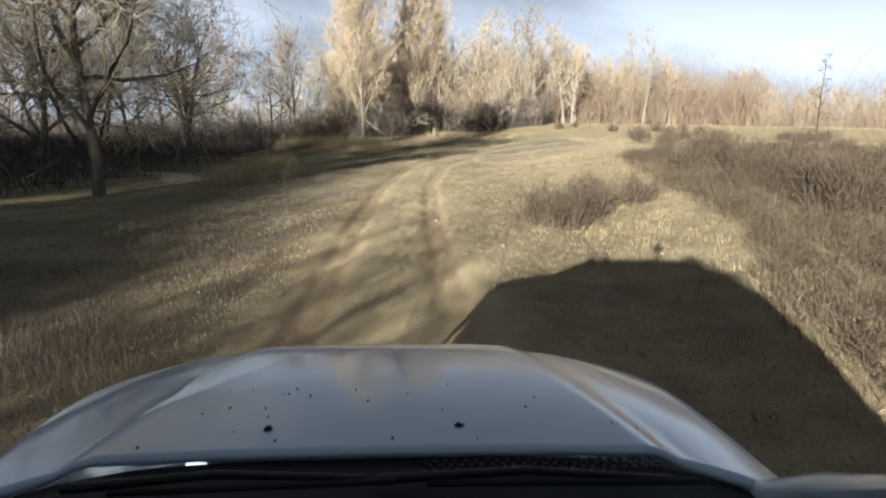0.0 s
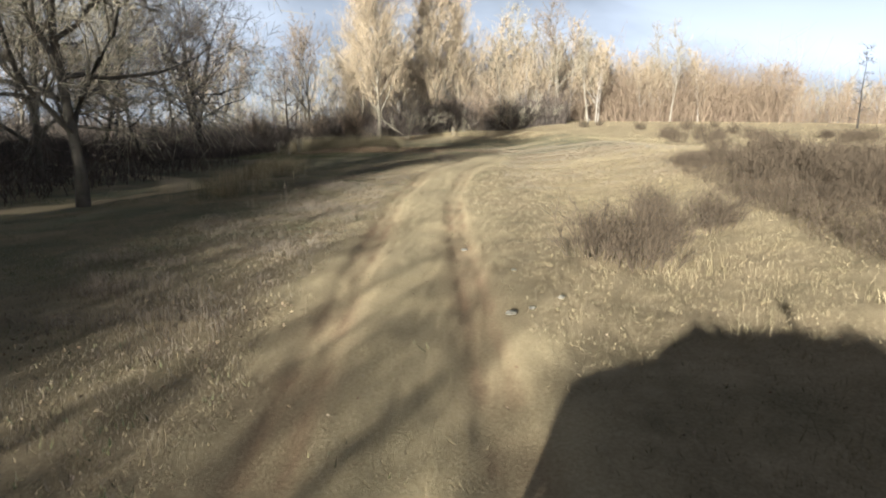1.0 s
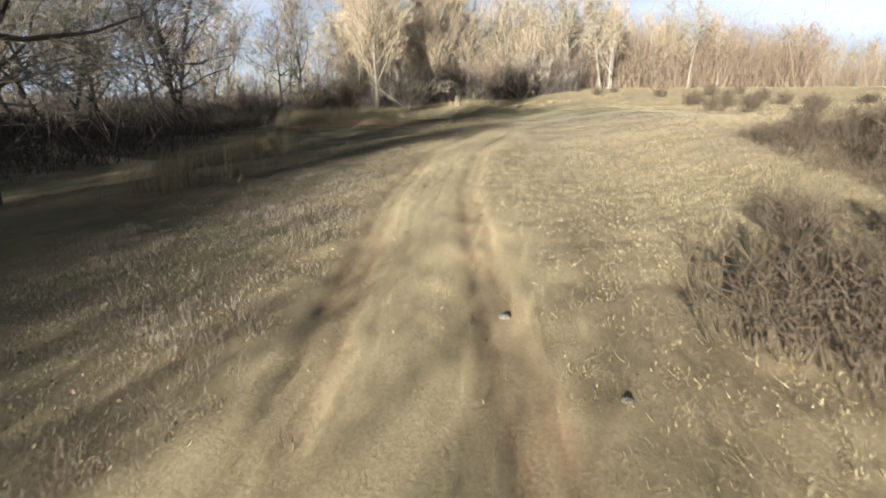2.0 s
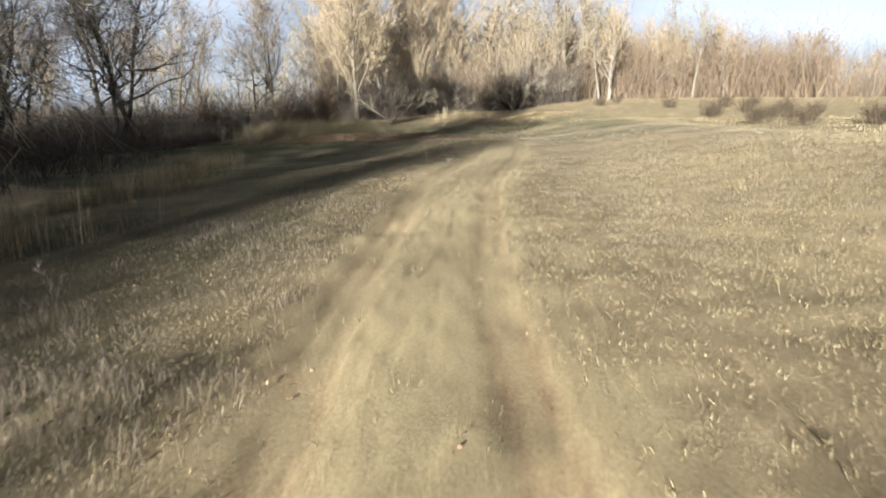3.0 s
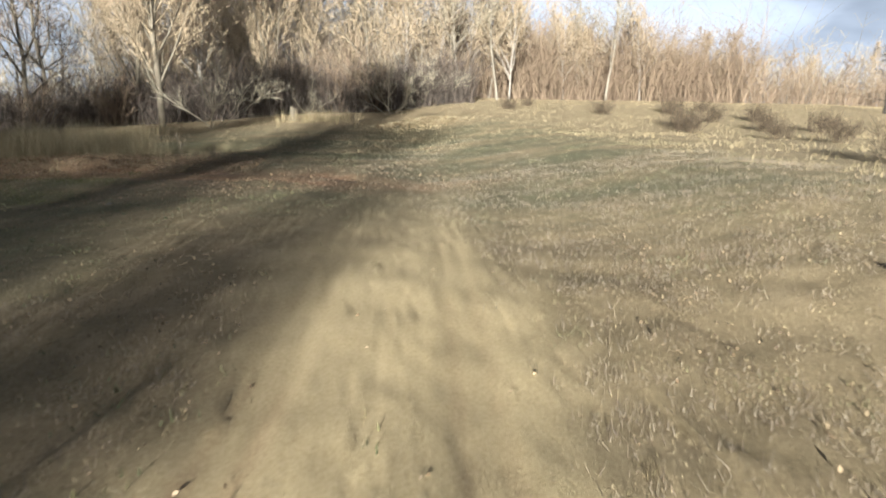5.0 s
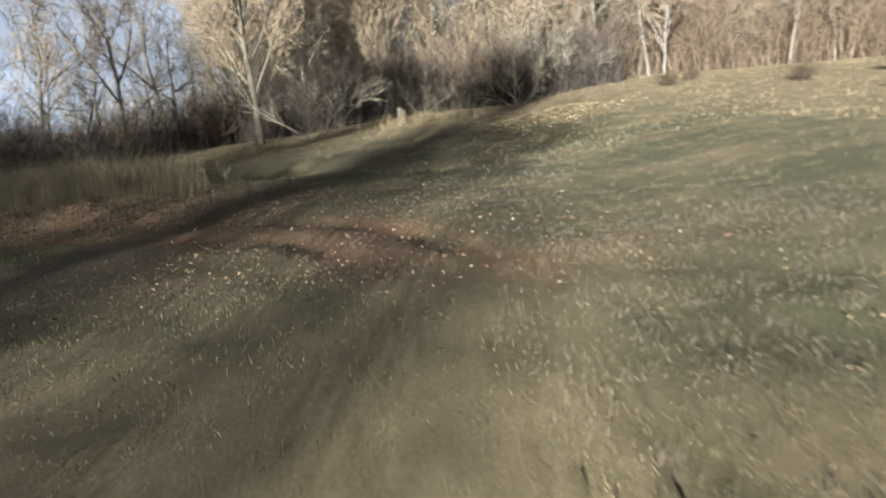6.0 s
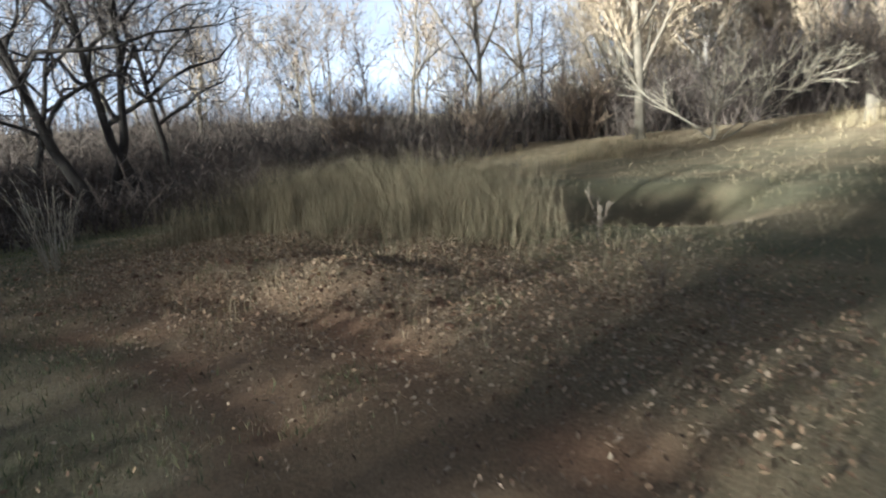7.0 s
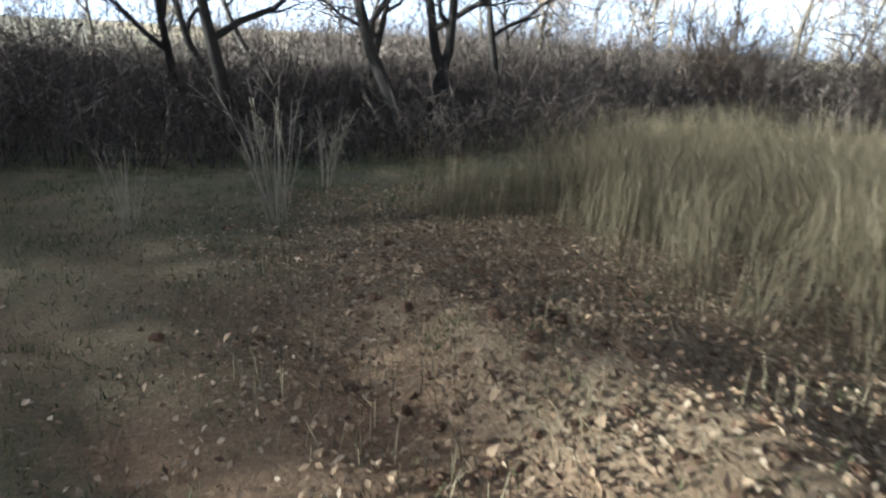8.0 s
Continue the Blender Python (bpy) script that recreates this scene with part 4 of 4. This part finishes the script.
def stump(x, y):
    top = new("tree_stump")
    a = np.linspace(0, 2 * np.pi, 14, endpoint=False)
    rr = 0.2 * (1 + 0.12 * np.sin(3 * a) + 0.08 * np.sin(5 * a + 1))
    rows = [(-0.1, 1.5), (0.08, 1.15), (0.4, 1.0), (0.78, 0.95)]
    v = np.array([[rr[i] * k * math.cos(a[i]), rr[i] * k * math.sin(a[i]), z + (0.12 * math.cos(a[i]) if z > 0.7 else 0)] for z, k in rows for i in range(14)])
    f = np.array([[n * 14 + i, n * 14 + (i + 1) % 14, n * 14 + 14 + (i + 1) % 14, n * 14 + 14 + i] for n in range(3) for i in range(14)])
    part("trunk", mesh("trunk", v, f, M["bark_grey"]), top)
    c = np.vstack([v[42:], [[0, 0, 0.78]]])
    c[:, 2] += 0.003
    part("cut_face", mesh("cut_face", c, np.array([[i, (i + 1) % 14, 14] for i in range(14)]), M["wood_cut"]), top, "pale sawn wood face")
    put(top, x, y, 200, 1.0, "short pale sawn tree stump in dry grass", "stump")


stump(-3.6, 78.4)

# ---- the car that carries the camera, standing at the start of the track ----
def grid(fn, us, vs):
    """Places and quads of the sheet fn(u, v)."""
    v = np.array([fn(a, b) for b in vs for a in us], float)
    n, m = len(us), len(vs)
    i = np.arange(n * m).reshape(m, n)
    return v, np.stack([i[:-1, :-1], i[:-1, 1:], i[1:, 1:], i[1:, :-1]], -1).reshape(-1, 4)


def sheet(name, vf, mat, parent, thick=0.0, label=""):
    v, f = vf
    if thick:
        bm = bmesh.new()
        tmp = mesh(name, v, f, mat)
        bm.from_mesh(tmp)
        bpy.data.meshes.remove(tmp)
        bmesh.ops.recalc_face_normals(bm, faces=bm.faces)
        bmesh.ops.solidify(bm, geom=bm.faces[:], thickness=thick)
        me = bpy.data.meshes.new(name)
        bm.to_mesh(me)
        bm.free()
        for p in me.polygons:
            p.use_smooth = True
        me.materials.append(mat)
    else:
        me = mesh(name, v, f, mat)
    return part(name, me, parent, label)


def block(name, x0, x1, y0, y1, z0, z1, mat, parent, bevel=0.01, label=""):
    bm = bmesh.new()
    bmesh.ops.create_cube(bm, size=1.0)
    for v in bm.verts:
        v.co = Vector(((x0 + x1) / 2 + v.co.x * (x1 - x0), (y0 + y1) / 2 + v.co.y * (y1 - y0), (z0 + z1) / 2 + v.co.z * (z1 - z0)))
    if bevel:
        bmesh.ops.bevel(bm, geom=bm.edges[:], offset=bevel, segments=2, affect="EDGES")
    me = bpy.data.meshes.new(name)
    bm.to_mesh(me)
    bm.free()
    me.materials.append(mat)
    return part(name, me, parent, label)


def plain(name, colour, rough, metal=0.0, coat=0.0, clear_glass=0.0, grime=0.0):
    m = material(name, [tuple(c * (1 - grime) for c in colour), colour], 2.5, rough, 0, 30, 0, metal)
    b = m.node_tree.nodes["Principled BSDF"]
    b.inputs["Coat Weight"].default_value, b.inputs["Coat Roughness"].default_value = coat, 0.08
    b.inputs["Transmission Weight"].default_value = clear_glass
    return m


paint = plain("car_paint", (0.68, 0.79, 0.95), 0.42, 0.08, 0.8, 0.0, 0.12)
black = plain("black_plastic", (0.018, 0.019, 0.022), 0.55, 0, 0, 0, 0.3)
grid_grey = plain("grid_grey", (0.06, 0.062, 0.068), 0.5, 0, 0, 0, 0.2)
rubber = plain("tyre_rubber", (0.025, 0.024, 0.023), 0.85, 0, 0, 0, 0.3)
alloy = plain("alloy", (0.55, 0.56, 0.58), 0.35, 0.9, 0, 0, 0.1)
glass = plain("tinted_glass", (0.012, 0.015, 0.018), 0.04, 0, 0.5)
lens = plain("lamp_lens", (0.75, 0.77, 0.8), 0.08, 0.3, 1.0)
red_lens = plain("tail_lens", (0.35, 0.02, 0.02), 0.1, 0, 1.0)


def car(place):
    top = new("car")

    def shoulder(y):
        v = (y - 1.385) / 1.135
        return 1.0 if y < 1.2 else 1.0 - 0.055 * v - 0.07 * abs(v) ** 3

    def half(y):
        return 0.925 - 0.17 * max(0.0, (y - 2.1) / 0.5) ** 2 - 0.10 * max(0.0, (-1.2 - y) / 0.75) ** 2

    def sill(y):
        z = 0.27
        for yc in (1.78, -0.92):
            if abs(y - yc) < 0.42:
                z = max(z, 0.34 + math.sqrt(0.42 ** 2 - (y - yc) ** 2) * 0.98)
        return z

    ys = np.linspace(-1.93, 2.58, 91)
    for s in (1, -1):
        def flank(u, v, s=s):
            b, t = sill(u), shoulder(u)
            z = b + (t - b) * v
            return s * (half(u) - 0.05 * (1 - min(1.0, (z - 0.25) / 0.3)) - 0.05 * max(0.0, v - 0.75) ** 2 * 16 * 0.6), u, z
        sheet("side_panel", grid(flank, ys, np.linspace(0, 1, 10)), paint, top, 0.012)
        sheet("fender_top", grid(lambda u, v, s=s: (s * (half(u) - 0.03 - 0.045 * v), u, shoulder(u) + 0.006 * math.sin(v * 3.1)), np.linspace(1.32, 2.5, 20), [0, 0.5, 1]), paint, top, 0.008)

        def side_glass(u, v, s=s):
            y = 1.02 - 2.45 * u
            zt = min(1.03 + 0.47 * (1 - max(0.0, (y - 0.25) / 0.8)), 1.46) if y > 0.25 else 1.46 - 0.12 * max(0.0, (-0.9 - y) / 0.6) ** 2
            z = 1.03 + (zt - 1.03) * v
            return s * (0.835 - 0.20 * (z - 1.0) / 0.5 + 0.006), y, z
        sheet("side_window", grid(side_glass, np.linspace(0, 1, 24), np.linspace(0, 1, 6)), glass, top, 0.004, "dark side glass")

        def side_frame(u, v, s=s):
            y = 1.33 - 3.1 * u
            zt = 0.99 + 0.53 * min(1.0, max(0.02, (1.33 - y) / 0.88)) if y > 0.45 else 1.52 - 0.30 * max(0.0, (-1.1 - y) / 0.7) ** 2
            z = 0.985 + (zt - 0.985) * v
            return s * (0.835 - 0.20 * (z - 1.0) / 0.5), y, z
        sheet("cabin_side", grid(side_frame, np.linspace(0, 1, 40), np.linspace(0, 1, 6)), paint, top, 0.0)
        pillar = np.array([[s * 0.845, 1.34, 0.985], [s * 0.80, 1.05, 1.16], [s * 0.735, 0.70, 1.34], [s * 0.665, 0.33, 1.47], [s * 0.635, 0.0, 1.515]])
        part("pillar", mesh("pillar", *tube(pillar, np.array([0.028, 0.032, 0.034, 0.036, 0.03]), 8), paint), top)
        # Door mirror.
        mir = block("door_mirror", s * 0.86, s * 1.13, 1.0, 1.17, 0.97, 1.12, black, top, 0.035)
        block("mirror_glass", s * 0.88, s * 1.11, 0.99, 0.998, 0.99, 1.10, glass, mir, 0.0, "mirror glass")
        block("mirror_cap", s * 0.84, s * 1.12, 1.03, 1.15, 0.945, 0.968, black, mir, 0.008, "black mirror foot")
        hl = sheet("headlight", grid(lambda u, v, s=s: (s * (0.42 + 0.34 * u), 2.60 - 0.26 * (0.42 + 0.34 * u) ** 2 - 0.04 * v, 0.70 + 0.15 * v), np.linspace(0, 1, 8), np.linspace(0, 1, 4)), lens, top, 0.02)
        part("bulb", mesh("bulb", *tube([(s * 0.6, 2.44, 0.76), (s * 0.6, 2.485, 0.76)], [0.05, 0.06], 12), alloy), hl)
        block("tail_light", s * 0.62, s * 0.80, -1.955, -1.90, 0.72, 0.98, red_lens, top, 0.02)
        block("roof_rail", s * 0.60 - 0.018, s * 0.60 + 0.018, -1.4, 0.2, 1.555, 1.585, black, top, 0.008)

    # Bonnet with its two creases, rounded down at the nose.
    def bonnet(u, v):
        y = 1.385 + 1.135 * v
        edge = 0.93 - 0.03 * max(0.0, (v - 0.6) / 0.4) ** 2.2
        x = u * edge
        crease = 0.67 - 0.20 * v
        a = abs(x)
        z = 1.085 - 0.046 * v - 0.068 * v ** 3 - 0.05 * max(0.0, v - 0.85) / 0.15 * max(0.0, v - 0.85)
        z += -0.02 * (a / 0.85) ** 2
        z -= 0.019 * float(smooth(crease - 0.03, crease + 0.03, np.array(a)))
        z -= 0.042 * max(0.0, (a - crease) / max(edge - crease, 0.05)) ** 2
        y -= 0.10 * (a / 0.85) ** 4 * v
        if v < 0.25 and a > 0.62:
            y -= 0.10 * (a - 0.62) / 0.23 * (1 - v / 0.25)
        return x, y, z
    sheet("bonnet", grid(bonnet, np.linspace(-1, 1, 61), np.linspace(0, 1, 34)), paint, top, 0.014)

    rs = np.random.RandomState(5)
    dots = [joined([tube([np.array(bonnet(a, b)) + (0, 0, 0.001), np.array(bonnet(a, b)) + (0, 0, 0.005)], [q, q * 0.4], 6)]) for a, b, q in zip(rs.uniform(-0.7, 0.8, 26), rs.uniform(0.05, 0.4, 26), rs.uniform(0.0015, 0.004, 26))]
    tagged(part("dirt_specks", mesh("dirt_specks", *joined(dots), black), top), kind="stuff")

    def nose(u, v):
        x = u * 0.76
        return x, 2.555 - 0.26 * x * x - 0.07 * v ** 2 + 0.05 * (1 - abs(2 * v - 0.6)), 0.30 + 0.60 * v
    sheet("front_bumper", grid(nose, np.linspace(-1, 1, 25), np.linspace(0, 1, 10)), paint, top, 0.015)
    grille = block("grille", -0.36, 0.36, 2.575, 2.60, 0.60, 0.78, black, top, 0.01)
    for n in range(4):
        block("grille_bar", -0.35, 0.35, 2.597, 2.607, 0.625 + n * 0.042, 0.637 + n * 0.042, alloy, grille, 0.003)

    def tail(u, v):
        x = u * 0.80
        return x, -1.93 + 0.10 * x * x + 0.04 * v, 0.32 + 0.70 * v
    sheet("tailgate", grid(tail, np.linspace(-1, 1, 17), np.linspace(0, 1, 8)), paint, top, 0.015)
    sheet("rear_window", grid(lambda u, v: (u * (0.74 - 0.14 * v), -1.86 + 0.32 * v + 0.05 * u * u, 1.03 + 0.42 * v), np.linspace(-1, 1, 13), np.linspace(0, 1, 5)), glass, top, 0.005, "dark rear glass")
    block("rear_bumper", -0.82, 0.82, -2.02, -1.86, 0.34, 0.58, paint, top, 0.04)

    # Roof, windscreen, scuttle with its grid, wipers.
    def roof(u, v):
        y = 0.36 - 1.95 * v
        x = u * (0.655 - 0.03 * v)
        return x, y - 0.05 * u * u * (1 - v), 1.50 + 0.06 * math.sin(min(1.0, v * 1.1) * 2.7) - 0.03 * u * u
    sheet("roof", grid(roof, np.linspace(-1, 1, 21), np.linspace(0, 1, 20)), paint, top, 0.012)
    sheet("windscreen", grid(lambda u, v: (u * (0.80 - 0.16 * v), 1.205 - 0.09 * u * u - 0.83 * v, 1.035 + 0.465 * v), np.linspace(-1, 1, 17), np.linspace(0, 1, 9)), glass, top, 0.005, "dark windscreen glass")
    scuttle = sheet("scuttle", grid(lambda u, v: (u * 0.845, 1.388 - 0.10 * u ** 4 - 0.20 * v, 1.066 - 0.02 * v - 0.06 * u ** 4), np.linspace(-1, 1, 25), np.linspace(0, 1, 5)), black, top, 0.01, "black plastic scuttle below the windscreen")
    for n in range(46):
        for k in range(3):
            x = 0.10 + 0.0115 * n
            y = 1.362 - 0.017 * k
            if n % 2 == k % 2:
                block("grid_bar", x - 0.0035, x + 0.0035, y - 0.005, y + 0.005, 1.064 - 0.002 * k, 1.072 - 0.002 * k, grid_grey, scuttle, 0.0)
    for x0, y0, x1, y1, z0, z1 in ((-0.62, 1.27, -0.02, 1.24, 1.075, 1.10), (0.0, 1.28, 0.60, 1.22, 1.075, 1.095)):
        w = part("wiper", mesh("wiper", *tube([(x0, y0, z0), ((x0 + x1) / 2, (y0 + y1) / 2, (z0 + z1) / 2 + 0.02), (x1, y1, z1)], [0.011, 0.009, 0.007], 6), black), top)
        part("wiper_blade", mesh("wiper_blade", *tube([(x0 + 0.1, y0 - 0.03, z0 + 0.005), (x1 + 0.06, y1 - 0.03, z1 + 0.01)], [0.007, 0.007], 5), rubber), w)
    for x in (-0.265, 0.19):
        block("washer_jet", x - 0.010, x + 0.010, 1.51, 1.532, 1.068, 1.086, black, top, 0.005)
    # Wheels and underside.
    block("underbody", -0.78, 0.78, -1.85, 2.35, 0.24, 0.42, black, top, 0.05)
    block("cabin_floor", -0.78, 0.78, -1.80, 1.25, 0.45, 0.98, black, top, 0.03)
    for yc in (1.78, -0.92):
        for s in (1, -1):
            a = np.linspace(0, 2 * np.pi, 33)
            prof = [(0.20, -0.10), (0.30, -0.11), (0.345, -0.085), (0.352, 0), (0.345, 0.085), (0.30, 0.11), (0.20, 0.10)]
            v = np.array([[s * 0.77 + o, yc + rr * math.cos(t), 0.345 + rr * math.sin(t)] for t in a for rr, o in prof])
            k = len(prof)
            f = np.array([[i * k + j, i * k + j + 1, (i + 1) * k + j + 1, (i + 1) * k + j] for i in range(32) for j in range(k - 1)])
            wheel = part("wheel", mesh("wheel", v, f, rubber), top, "black rubber tyre")
            part("rim", mesh("rim", *tube([(s * 0.80, yc, 0.345), (s * 0.865, yc, 0.345)], [0.21, 0.20], 24), alloy), wheel)
            for n in range(5):
                t = n * 1.2566
                part("spoke", mesh("spoke", *tube([(s * 0.855, yc, 0.345), (s * 0.862, yc + 0.2 * math.cos(t), 0.345 + 0.2 * math.sin(t))], [0.035, 0.028], 6), alloy), wheel)
    # Camera mount on the roof, behind and below the lens.
    mount = part("camera_mount", mesh("camera_mount", *tube([(0.04, -0.16, 1.55), (0.04, -0.15, 1.69)], [0.028, 0.024], 8), black), top)
    block("mount_foot", 0.0, 0.08, -0.20, -0.12, 1.548, 1.575, black, mount, 0.008)
    block("camera_case", -0.012, 0.092, -0.19, -0.13, 1.69, 1.775, black, mount, 0.006)
    top.matrix_basis = place
    return tagged(top, "silver-blue estate car with a dusty bonnet on the track", "car")


CAR_EYE = Vector((0.592, 3.373, 0.0))
car(Matrix.Translation((CAR_EYE.x, CAR_EYE.y, 1.498 - 1.78)) @ pose(0, 0, 0, 0, 0, 6.5) @ Matrix.Translation((-0.036, 0, 0)))
